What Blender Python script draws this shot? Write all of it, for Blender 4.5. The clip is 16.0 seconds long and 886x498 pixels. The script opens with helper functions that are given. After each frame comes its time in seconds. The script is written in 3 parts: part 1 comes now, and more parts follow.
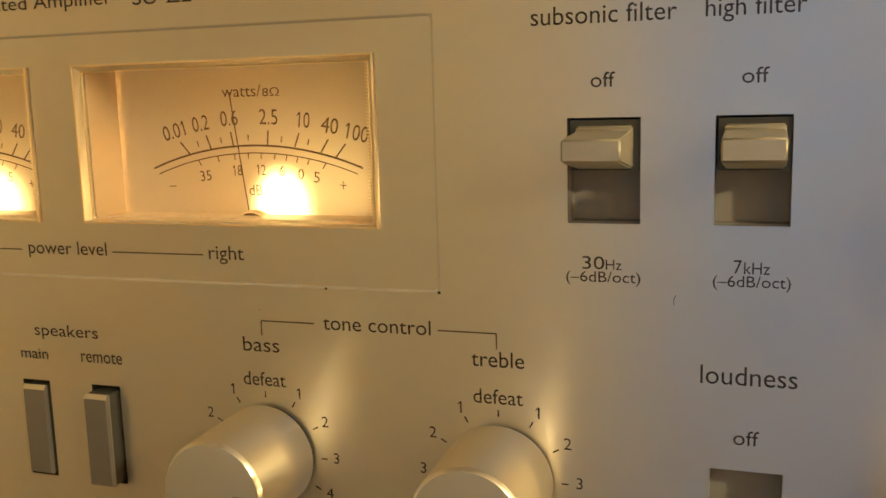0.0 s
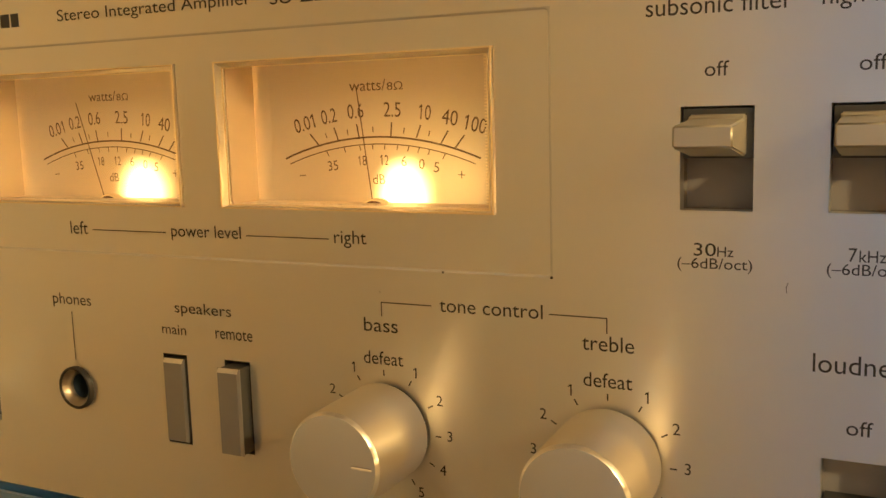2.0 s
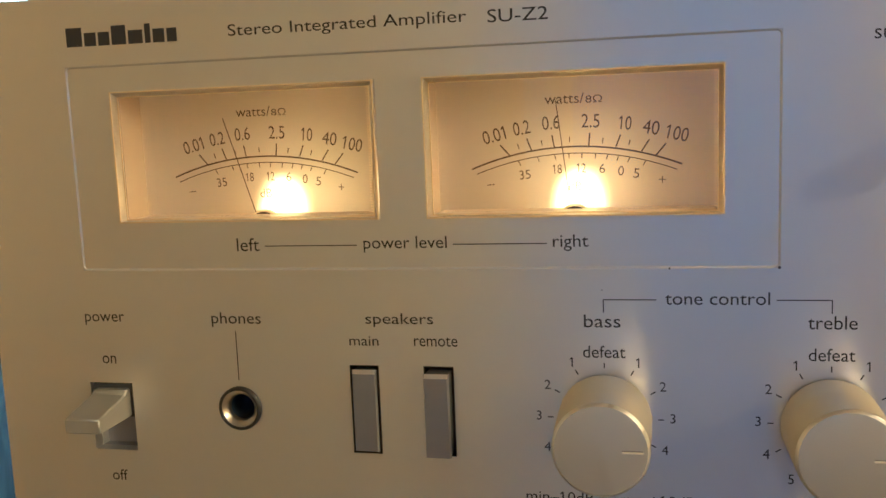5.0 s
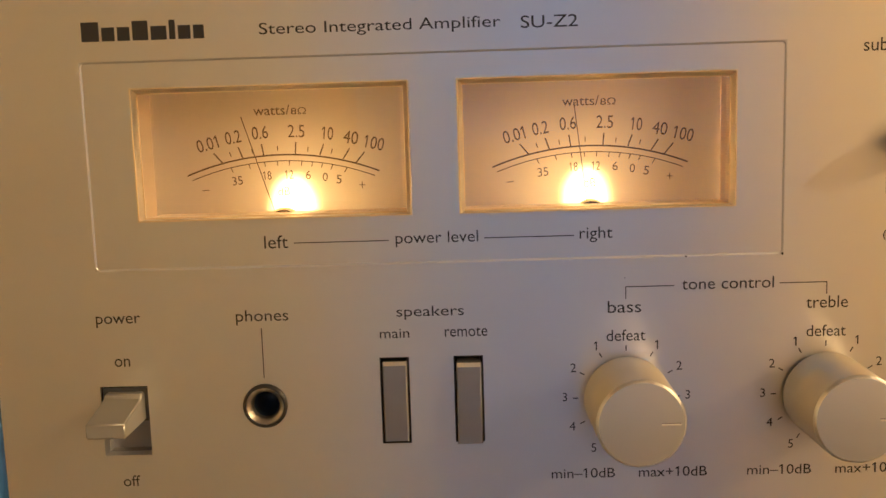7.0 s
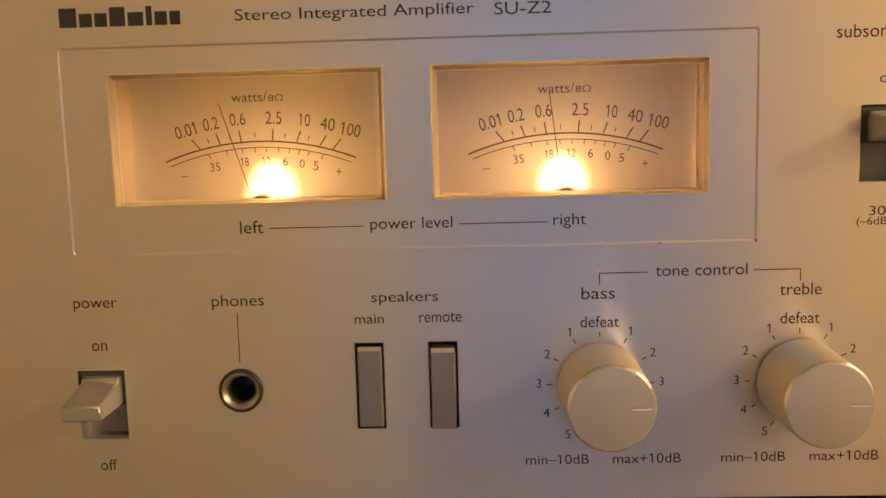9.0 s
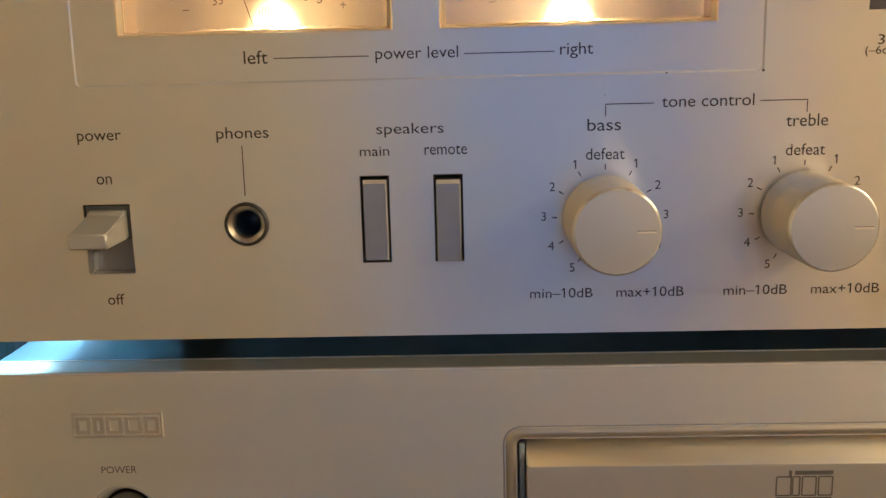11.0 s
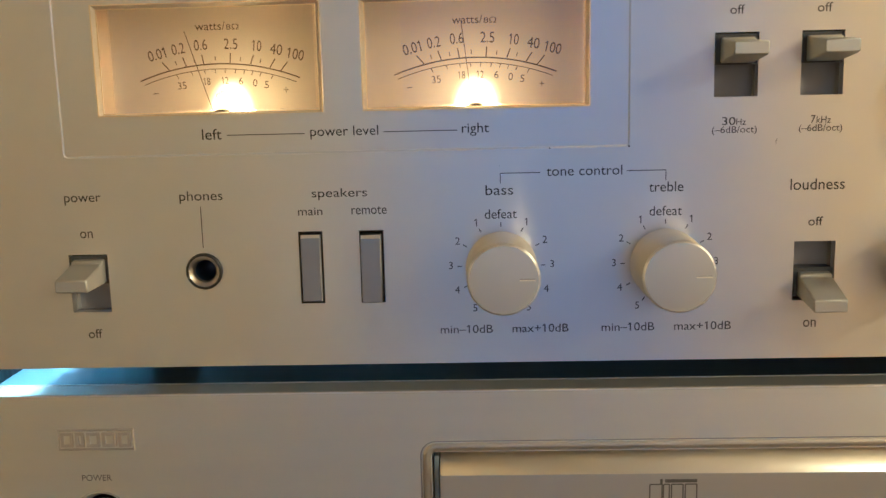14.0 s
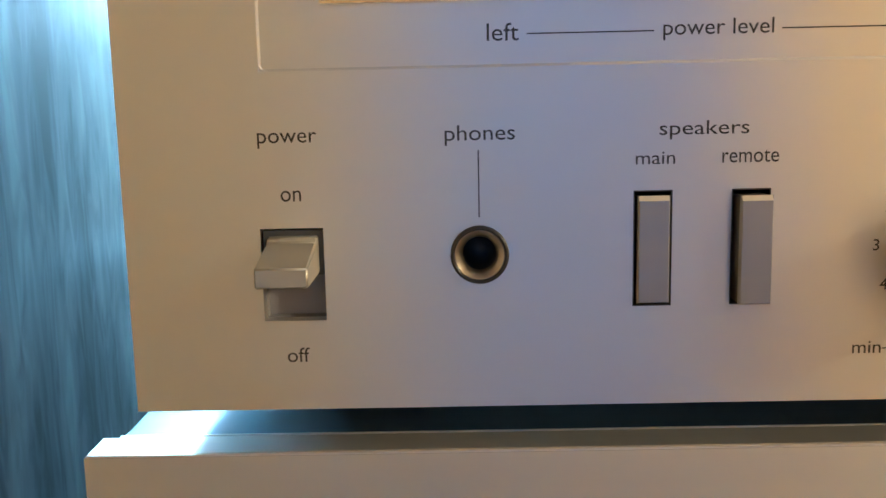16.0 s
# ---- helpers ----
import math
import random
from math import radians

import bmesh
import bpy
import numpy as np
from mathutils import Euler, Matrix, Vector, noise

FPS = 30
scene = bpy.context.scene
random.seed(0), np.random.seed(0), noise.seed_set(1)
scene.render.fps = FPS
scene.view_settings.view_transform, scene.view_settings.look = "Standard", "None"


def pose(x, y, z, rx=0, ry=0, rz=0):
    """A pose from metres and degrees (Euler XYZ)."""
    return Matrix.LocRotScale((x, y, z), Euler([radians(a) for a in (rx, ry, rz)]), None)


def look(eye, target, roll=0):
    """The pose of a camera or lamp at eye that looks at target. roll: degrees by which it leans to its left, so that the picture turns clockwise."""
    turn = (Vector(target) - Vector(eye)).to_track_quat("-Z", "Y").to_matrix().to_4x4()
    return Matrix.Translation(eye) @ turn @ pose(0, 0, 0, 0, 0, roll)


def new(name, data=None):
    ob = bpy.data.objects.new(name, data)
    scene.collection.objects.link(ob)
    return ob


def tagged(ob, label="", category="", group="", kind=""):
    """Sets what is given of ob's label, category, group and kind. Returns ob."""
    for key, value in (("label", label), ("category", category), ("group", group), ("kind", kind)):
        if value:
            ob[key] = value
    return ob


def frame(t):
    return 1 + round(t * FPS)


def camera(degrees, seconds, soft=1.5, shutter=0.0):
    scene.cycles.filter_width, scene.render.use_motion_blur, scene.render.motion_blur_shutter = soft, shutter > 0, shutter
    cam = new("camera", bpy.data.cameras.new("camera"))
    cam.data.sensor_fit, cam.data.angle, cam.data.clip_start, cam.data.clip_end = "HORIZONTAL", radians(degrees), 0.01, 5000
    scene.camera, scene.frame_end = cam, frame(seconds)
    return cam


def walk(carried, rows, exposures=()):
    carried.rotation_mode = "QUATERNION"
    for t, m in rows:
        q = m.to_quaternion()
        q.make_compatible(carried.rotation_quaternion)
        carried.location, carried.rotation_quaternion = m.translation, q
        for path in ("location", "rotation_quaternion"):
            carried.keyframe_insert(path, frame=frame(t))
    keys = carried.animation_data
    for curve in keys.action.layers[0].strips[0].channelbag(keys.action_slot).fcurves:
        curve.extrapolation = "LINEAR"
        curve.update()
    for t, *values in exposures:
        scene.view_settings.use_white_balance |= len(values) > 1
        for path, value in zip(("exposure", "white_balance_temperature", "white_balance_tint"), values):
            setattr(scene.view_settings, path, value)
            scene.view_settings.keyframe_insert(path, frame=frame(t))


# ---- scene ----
cam = camera(49.88, 16.0, shutter=0.25)
PATH = [
    (0, (0.22723, -0.14806, 0.20317), (-0.4069, 1.7208, -0.1210), -1.61),
    (0.5, (0.22861, -0.14995, 0.20245), (-0.4840, 1.6930, -0.1068), -1.73),
    (1, (0.22984, -0.15063, 0.20074), (-0.5463, 1.6680, -0.0999), -1.62),
    (1.5, (0.22919, -0.15222, 0.20107), (-0.6132, 1.6357, -0.1052), -1.73),
    (2, (0.23073, -0.15398, 0.19937), (-0.6395, 1.6232, -0.0909), -1.62),
    (2.5, (0.23328, -0.15228, 0.20061), (-0.6547, 1.6148, -0.0977), -1.94),
    (3, (0.23256, -0.15123, 0.19752), (-0.6440, 1.6180, -0.1209), -2.10),
    (3.5, (0.23283, -0.15165, 0.18606), (-0.6426, 1.6236, -0.1006), -1.66),
    (4, (0.22955, -0.15491, 0.19883), (-0.6594, 1.5955, -0.1830), -3.09),
    (4.2, (0.21434, -0.16480, 0.19625), (-0.6399, 1.6175, -0.1099), -2.21),
    (4.4, (0.19990, -0.16922, 0.19997), (-0.6525, 1.6143, -0.1044), -2.58),
    (4.5, (0.19282, -0.17384, 0.20120), (-0.6157, 1.6292, -0.1074), -2.97),
    (4.7, (0.17529, -0.18405, 0.20285), (-0.4682, 1.6855, -0.0985), -2.72),
    (6.8, (0.10685, -0.20847, 0.20037), (0.0521, 1.7747, -0.0526), -1.75),
    (7, (0.10771, -0.20773, 0.20177), (0.0532, 1.7726, -0.0726), -1.76),
    (7.5, (0.10687, -0.20898, 0.19892), (0.0479, 1.7745, -0.0505), -1.60),
    (8, (0.10789, -0.20546, 0.19692), (0.0484, 1.7778, -0.0544), -1.58),
    (8.5, (0.10921, -0.20547, 0.19724), (0.0491, 1.7774, -0.0568), -1.54),
    (9, (0.11532, -0.20898, 0.19775), (0.0419, 1.7719, -0.0682), -1.61),
    (9.5, (0.11422, -0.21417, 0.19738), (0.0392, 1.7597, -0.1161), -1.65),
    (10, (0.11310, -0.21161, 0.18378), (0.0311, 1.7541, -0.1756), -1.61),
    (10.2, (0.11161, -0.21045, 0.17757), (0.0432, 1.7528, -0.1977), -1.53),
    (12.3, (0.12705, -0.22041, 0.17269), (0.0609, 1.7364, -0.2356), -1.47),
    (12.5, (0.13007, -0.22136, 0.16855), (0.0481, 1.7437, -0.1942), -1.38),
    (13, (0.13019, -0.22407, 0.17357), (0.0659, 1.7461, -0.1648), -1.19),
    (13.5, (0.13031, -0.23463, 0.18434), (0.0700, 1.7343, -0.1618), -1.30),
    (14, (0.13508, -0.25412, 0.18759), (0.0667, 1.7150, -0.1557), -1.40),
    (14.5, (0.10680, -0.23163, 0.18127), (0.0468, 1.7371, -0.1659), -1.31),
    (14.8, (0.08410, -0.20407, 0.17659), (0.0432, 1.7637, -0.1788), -1.27),
    (15, (0.07383, -0.18761, 0.17171), (0.0406, 1.7873, -0.1423), -1.10),
    (15.2, (0.06882, -0.17235, 0.16951), (0.0275, 1.8022, -0.1460), -1.38),
    (15.5, (0.06338, -0.16111, 0.16631), (0.0458, 1.8158, -0.1361), -1.32),
    (16, (0.05671, -0.16104, 0.16575), (0.0299, 1.8126, -0.1568), -1.24),
]
# the film's exposure and white balance drift on the way
EXPOSURES = [
    (0.0, 0.0, 5850, 1), (1.0, 0.0, 6400, 7), (2.5, 0.02, 6600, 8), (3.6, 0.0, 5900, 6), (4.3, -0.08, 4800, 6), (4.7, -0.06, 4750, 6),
    (6.8, -0.02, 5650, 15), (9.4, -0.03, 5850, 17), (10.2, -0.05, 5150, 14), (12.3, 0.3, 4600, 8), (13.0, 0.36, 4450, 6), (14.5, 0.04, 4450, 6), (15.2, 0.0, 4700, 11), (16.0, 0.15, 4800, 12),
]
walk(cam, [(t, look(eye, target, roll)) for t, eye, target, roll in PATH], EXPOSURES)
KEY, BACKLIGHT, FRONTLIGHT, BULB_STRENGTH = 73.0, 12.5, 0.16, 380.0

# ---- light ----
world = bpy.data.worlds.new("world")
scene.world = world
world.use_nodes = True
wn = world.node_tree
sky = wn.nodes.new("ShaderNodeTexSky")
sky.sky_type, sky.sun_disc, sky.sun_elevation, sky.sun_rotation = "NISHITA", False, radians(12), radians(30)
wn.links.new(sky.outputs["Color"], wn.nodes["Background"].inputs["Color"])
wn.nodes["Background"].inputs["Strength"].default_value = 0.08


def lamp(name, kind, m, watts, colour, size):
    data = bpy.data.lights.new(name, kind)
    data.energy, data.color = watts, colour
    if kind == "AREA":
        data.shape, data.size, data.size_y = "RECTANGLE", size[0], size[1]
    else:
        data.shadow_soft_size = size[0]
    ob = new(name, data)
    ob.matrix_world = m
    return ob


# warm room lamp in front of the set, off to its right; a window close behind it
lamp("room_lamp", "POINT", pose(1.62, -0.92, 0.86), KEY, (1.0, 0.75, 0.37), (0.045,))
lamp("window_light_behind", "AREA", look((0.03, 0.325, 0.345), (-0.04, 0.13, 0.17)), BACKLIGHT, (0.58, 0.95, 0.90), (0.34, 0.16))

# ---- materials ----


def nodes_of(name):
    mat = bpy.data.materials.new(name)
    mat.use_nodes = True
    nt = mat.node_tree
    return mat, nt, nt.nodes["Principled BSDF"]


def plain(name, colour, rough=0.5, metal=0.0, vary=0.08, scale=60.0, bump=0.0, bump_scale=900.0, stretch=(1, 1, 1)):
    """A material with two scales of variation in colour and gloss, and fine relief."""
    mat, nt, p = nodes_of(name)
    co = nt.nodes.new("ShaderNodeTexCoord")
    mp = nt.nodes.new("ShaderNodeMapping")
    mp.inputs["Scale"].default_value = stretch
    nt.links.new(co.outputs["Object"], mp.inputs["Vector"])
    n1 = nt.nodes.new("ShaderNodeTexNoise")
    n1.inputs["Scale"].default_value, n1.inputs["Detail"].default_value = scale, 6
    nt.links.new(mp.outputs["Vector"], n1.inputs["Vector"])
    ramp = nt.nodes.new("ShaderNodeMapRange")
    ramp.inputs["To Min"].default_value, ramp.inputs["To Max"].default_value = 1 - vary, 1 + vary
    nt.links.new(n1.outputs["Fac"], ramp.inputs["Value"])
    mul = nt.nodes.new("ShaderNodeVectorMath")
    mul.operation = "SCALE"
    mul.inputs[0].default_value = colour
    nt.links.new(ramp.outputs["Result"], mul.inputs["Scale"])
    nt.links.new(mul.outputs["Vector"], p.inputs["Base Color"])
    rr = nt.nodes.new("ShaderNodeMapRange")
    rr.inputs["To Min"].default_value, rr.inputs["To Max"].default_value = rough * 0.88, min(1, rough * 1.12)
    nt.links.new(n1.outputs["Fac"], rr.inputs["Value"])
    nt.links.new(rr.outputs["Result"], p.inputs["Roughness"])
    p.inputs["Metallic"].default_value = metal
    if bump:
        n2 = nt.nodes.new("ShaderNodeTexNoise")
        n2.inputs["Scale"].default_value, n2.inputs["Detail"].default_value = bump_scale, 3
        nt.links.new(mp.outputs["Vector"], n2.inputs["Vector"])
        b = nt.nodes.new("ShaderNodeBump")
        b.inputs["Strength"].default_value, b.inputs["Distance"].default_value = bump, 0.0004
        nt.links.new(n2.outputs["Fac"], b.inputs["Height"])
        nt.links.new(b.outputs["Normal"], p.inputs["Normal"])
    return mat


def brushed(name, colour, rough, metal, aniso, bump=0.05, vary=0.03):
    """Aluminium brushed along x: streaks in x, reflections drawn out along z."""
    mat = plain(name, colour, rough, metal, vary, 9.0, bump, 1500.0, (0.35, 1, 9))
    nt = mat.node_tree
    p = nt.nodes["Principled BSDF"]
    p.inputs["Anisotropic"].default_value = aniso
    tan = nt.nodes.new("ShaderNodeTangent")
    tan.direction_type, tan.uv_map = "UV_MAP", "brush"
    nt.links.new(tan.outputs["Tangent"], p.inputs["Tangent"])
    # broad sheen of the blasted ground under the brush marks
    wide = nt.nodes.new("ShaderNodeBsdfGlossy")
    wide.inputs["Color"].default_value, wide.inputs["Roughness"].default_value = (*colour, 1), 0.60
    mix = nt.nodes.new("ShaderNodeMixShader")
    mix.inputs["Fac"].default_value = 0.14
    nt.links.new(p.outputs[0], mix.inputs[1])
    nt.links.new(wide.outputs[0], mix.inputs[2])
    nt.links.new(mix.outputs[0], nt.nodes["Material Output"].inputs["Surface"])
    return mat


ALU = brushed("satin_aluminium", (0.80, 0.78, 0.74), 0.33, 0.95, 0.90)
ALU_CD = brushed("champagne_aluminium", (0.81, 0.785, 0.69), 0.38, 0.94, 0.85, 0.22, 0.07)
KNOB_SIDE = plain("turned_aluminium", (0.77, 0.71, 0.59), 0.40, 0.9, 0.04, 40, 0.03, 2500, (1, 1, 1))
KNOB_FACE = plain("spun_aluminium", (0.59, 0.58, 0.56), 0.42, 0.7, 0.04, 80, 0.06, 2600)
POINTER = plain("pale_pointer", (0.80, 0.74, 0.64), 0.5, 0.1, 0.05, 300)
# pale metal of the cut knob edge, also of strips that stand for highlights
EDGE = plain("cut_edge_and_highlight_metal", (0.92, 0.90, 0.86), 0.38, 1.0, 0.05, 300)
LEVER = plain("lever_metal", (0.52, 0.51, 0.46), 0.50, 0.85, 0.05, 120, 0.03, 2000)
KEY_BODY = plain("dark_key_plastic", (0.05, 0.05, 0.05), 0.45, 0.0, 0.1, 200)
TAN = plain("tan_plastic", (0.48, 0.35, 0.22), 0.35, 0.0, 0.06, 90)
BUTTON = plain("button_metal", (0.34, 0.34, 0.36), 0.34, 0.85, 0.05, 120, 0.04, 2000, (0.4, 1, 4))
SHUTTER = plain("grey_shutter", (0.28, 0.265, 0.26), 0.6, 0.0, 0.08, 200)
BLACK = plain("black_plastic", (0.018, 0.018, 0.02), 0.5, 0.0, 0.2, 200)
INK = plain("dark_ink", (0.030, 0.028, 0.027), 0.6, 0.0, 0.15, 400)
FADED = plain("grey_ink", (0.11, 0.10, 0.09), 0.6, 0.0, 0.15, 400)
DIAL_INK = plain("dial_ink", (0.085, 0.045, 0.025), 0.7, 0.0, 0.1, 400)
IVORY = plain("ivory_plastic", (0.82, 0.66, 0.48), 0.38, 0.0, 0.06, 90)
WHITE_BOX = plain("dark_lamp_house", (0.012, 0.010, 0.008), 0.6, 0.0, 0.03, 60)
# case and lid steel: bluish window light is partly mixed into these colours
CHASSIS = plain("blue_tinted_case_steel", (0.05, 0.075, 0.09), 0.45, 0.1, 0.1, 90, 0.05, 1200)
LID = plain("blue_tinted_lid_steel", (0.16, 0.22, 0.26), 0.30, 0.55, 0.06, 60, 0.04, 1400)
RUBBER = plain("black_rubber", (0.015, 0.015, 0.016), 0.8, 0.0, 0.15, 150)
RIM = plain("jack_rim", (0.03, 0.028, 0.026), 0.35, 0.2, 0.1, 200)
JACK_RING = plain("jack_metal", (0.50, 0.45, 0.37), 0.36, 1.0, 0.06, 200)
DISPLAY = plain("dark_display", (0.010, 0.012, 0.016), 0.12, 0.0, 0.1, 40)
BOWL = plain("bowl_metal", (0.52, 0.50, 0.45), 0.45, 0.6, 0.06, 200)
SPUN = plain("spun_cap_metal", (0.50, 0.49, 0.45), 0.26, 1.0, 0.06, 200, 0.05, 2000)
LIP = plain("lip_aluminium", (0.44, 0.40, 0.33), 0.40, 0.75, 0.04, 60)
# lighter, warmer tray metal: the light on the curved edge is in the colour
TRAY_EDGE_LIT = plain("lit_tray_edge", (0.94, 0.88, 0.74), 0.32, 0.85, 0.03, 30, 0.02, 1500, (0.3, 1, 6))
# the navy is a reflection in the black socket, put into its colour
SOCKET = plain("socket_navy_reflection", (0.016, 0.026, 0.042), 0.35, 0.0, 0.1, 200)
RECESS = plain("blue_grey_recess", (0.24, 0.28, 0.32), 0.5, 0.2, 0.1, 90)
TRAY = plain("tray_aluminium", (0.56, 0.53, 0.48), 0.36, 0.7, 0.03, 30, 0.03, 1500, (0.3, 1, 6))
WALL = plain("ochre_wall", (0.82, 0.60, 0.30), 0.9, 0.0, 0.05, 3, 0.2, 120)
FLOOR = plain("wooden_floor", (0.12, 0.075, 0.045), 0.5, 0.0, 0.2, 6, 0.05, 60, (1, 8, 1))
CEIL = plain("dark_timber_ceiling", (0.30, 0.24, 0.17), 0.9, 0.0, 0.03, 3)
PALE = plain("pale_wall", (0.80, 0.74, 0.74), 0.9, 0.0, 0.03, 5)
BADGE = plain("badge_metal", (0.58, 0.53, 0.46), 0.45, 0.8, 0.05, 200)
# zinc of the case bottom, tinted blue for the window light in the gap
ZINC = plain("blue_tinted_zinc_steel", (0.30, 0.38, 0.42), 0.4, 0.5, 0.08, 80)
SHELF = plain("shelf_wood", (0.05, 0.045, 0.04), 0.5, 0.0, 0.2, 20, 0.1, 300, (1, 6, 6))
FRAME = plain("white_frame_paint", (0.78, 0.77, 0.74), 0.45, 0.0, 0.04, 30)


def black_ash():
    mat, nt, p = nodes_of("black_ash_veneer")
    co = nt.nodes.new("ShaderNodeTexCoord")
    mp = nt.nodes.new("ShaderNodeMapping")
    mp.inputs["Scale"].default_value = (1, 1, 0.2)
    nt.links.new(co.outputs["Object"], mp.inputs["Vector"])
    n = nt.nodes.new("ShaderNodeTexNoise")
    n.inputs["Scale"].default_value, n.inputs["Detail"].default_value, n.inputs["Distortion"].default_value = 150, 4, 1.6
    nt.links.new(mp.outputs["Vector"], n.inputs["Vector"])
    w = nt.nodes.new("ShaderNodeTexNoise")
    w.inputs["Scale"].default_value, w.inputs["Detail"].default_value = 60, 3
    nt.links.new(mp.outputs["Vector"], w.inputs["Vector"])
    add = nt.nodes.new("ShaderNodeMath")
    add.operation = "MULTIPLY_ADD"
    add.inputs[1].default_value = 0.6
    nt.links.new(n.outputs["Fac"], add.inputs[0])
    nt.links.new(w.outputs["Fac"], add.inputs[2])
    r = nt.nodes.new("ShaderNodeValToRGB")
    r.color_ramp.elements[0].position, r.color_ramp.elements[0].color = 0.60, (0.070, 0.080, 0.087, 1)
    r.color_ramp.elements[1].position, r.color_ramp.elements[1].color = 1.0, (0.170, 0.195, 0.21, 1)
    nt.links.new(add.outputs["Value"], r.inputs["Fac"])
    nt.links.new(r.outputs["Color"], p.inputs["Base Color"])
    p.inputs["Roughness"].default_value = 0.26
    b = nt.nodes.new("ShaderNodeBump")
    b.inputs["Strength"].default_value, b.inputs["Distance"].default_value = 0.35, 0.0003
    nt.links.new(add.outputs["Value"], b.inputs["Height"])
    nt.links.new(b.outputs["Normal"], p.inputs["Normal"])
    return mat


def dial_sheet():
    """Milky dial sheet, lit from behind: part matt, part letting light through, part blurred see-through."""
    mat, nt, p = nodes_of("milky_dial")
    out = nt.nodes["Material Output"]
    nt.nodes.remove(p)
    co = nt.nodes.new("ShaderNodeTexCoord")
    n = nt.nodes.new("ShaderNodeTexNoise")
    n.inputs["Scale"].default_value, n.inputs["Detail"].default_value = 90, 4
    nt.links.new(co.outputs["Object"], n.inputs["Vector"])
    mr = nt.nodes.new("ShaderNodeMapRange")
    mr.inputs["To Min"].default_value, mr.inputs["To Max"].default_value = 0.95, 1.05
    nt.links.new(n.outputs["Fac"], mr.inputs["Value"])
    sc = nt.nodes.new("ShaderNodeVectorMath")
    sc.operation = "SCALE"
    sc.inputs[0].default_value = (0.37, 0.31, 0.32)
    nt.links.new(mr.outputs["Result"], sc.inputs["Scale"])
    d = nt.nodes.new("ShaderNodeBsdfDiffuse")
    t = nt.nodes.new("ShaderNodeBsdfTranslucent")
    g = nt.nodes.new("ShaderNodeBsdfRefraction")
    nt.links.new(sc.outputs["Vector"], d.inputs["Color"])
    t.inputs["Color"].default_value = (0.90, 0.60, 0.28, 1)
    g.inputs["Color"].default_value = (0.95, 0.86, 0.62, 1)
    g.inputs["Roughness"].default_value, g.inputs["IOR"].default_value = 0.68, 1.34
    m1 = nt.nodes.new("ShaderNodeMixShader")
    m1.inputs["Fac"].default_value = 0.10
    nt.links.new(d.outputs[0], m1.inputs[1])
    nt.links.new(t.outputs[0], m1.inputs[2])
    m2 = nt.nodes.new("ShaderNodeMixShader")
    m2.inputs["Fac"].default_value = 0.44
    nt.links.new(m1.outputs[0], m2.inputs[1])
    nt.links.new(g.outputs[0], m2.inputs[2])
    nt.links.new(m2.outputs[0], out.inputs["Surface"])
    return mat


def clear(name, colour, rough, ior=1.49):
    mat, nt, p = nodes_of(name)
    p.inputs["Base Color"].default_value = (*colour, 1)
    p.inputs["Transmission Weight"].default_value = 1.0
    p.inputs["Roughness"].default_value, p.inputs["IOR"].default_value = rough, ior
    return mat


def glow(name, colour, strength):
    mat, nt, p = nodes_of(name)
    p.inputs["Base Color"].default_value = (*colour, 1)
    p.inputs["Emission Color"].default_value = (*colour, 1)
    p.inputs["Emission Strength"].default_value = strength
    return mat


def milky(name, body, through_colour, rough, share):
    """Cast acrylic that both scatters light at its face and lets it through."""
    mat = plain(name, body, rough, 0.0, 0.05, 140, 0.05, 1600)
    nt = mat.node_tree
    p = nt.nodes["Principled BSDF"]
    p.inputs["Transmission Weight"].default_value = 0.2
    t = nt.nodes.new("ShaderNodeBsdfTranslucent")
    t.inputs["Color"].default_value = (*through_colour, 1)
    m = nt.nodes.new("ShaderNodeMixShader")
    m.inputs["Fac"].default_value = share
    nt.links.new(p.outputs[0], m.inputs[1])
    nt.links.new(t.outputs[0], m.inputs[2])
    nt.links.new(m.outputs[0], nt.nodes["Material Output"].inputs["Surface"])
    return mat


PEACH = clear("peach_acrylic", (1.0, 0.90, 0.76), 0.28)
# near-white acrylic; on the window edges its paleness stands for guided light
BEAD = milky("pale_glow_acrylic", (0.97, 0.82, 0.60), (1.0, 0.86, 0.60), 0.15, 0.6)
ASH, DIAL, ACRYLIC = black_ash(), dial_sheet(), clear("clear_acrylic", (1.0, 0.97, 0.93), 0.0)
BULB = glow("lit_bulb", (1.0, 0.66, 0.27), BULB_STRENGTH)
OUTSIDE, DUSK = glow("sky_outside", (0.82, 0.96, 1.0), 8.0), glow("dusk_outside", (0.23, 0.43, 0.94), FRONTLIGHT)
# weaker glow for the unseen lower backdrop, added to darken low panel reflections
DUSK_DIM = glow("dim_dusk_backdrop", (0.22, 0.41, 0.92), 0.055)

# ---- mesh helpers ----


def thing(name, label, category, x=0.0, y=0.0, z=0.0, group="", kind=""):
    ob = new(name)
    ob.location = (x, y, z)
    return tagged(ob, label, category, group, kind)


def finish(bm, name, material, smooth):
    me = bpy.data.meshes.new(name)
    bmesh.ops.recalc_face_normals(bm, faces=bm.faces) if smooth is not None else None
    for f in bm.faces:
        f.smooth = bool(smooth)
    bm.to_mesh(me)
    bm.free()
    me.materials.append(material)
    return me


def part(name, bm, material, parent, label="", smooth=False):
    """One mesh object under a thing or a part; its vertices are given in world places."""
    ob = new(name, finish(bm, name, material, smooth) if isinstance(bm, bmesh.types.BMesh) else bm)
    if parent is not None:
        ob.parent = parent
        base = Vector((0, 0, 0))
        o = parent
        while o is not None:
            base += o.location
            o = o.parent
        ob.location = -base
    return tagged(ob, label)


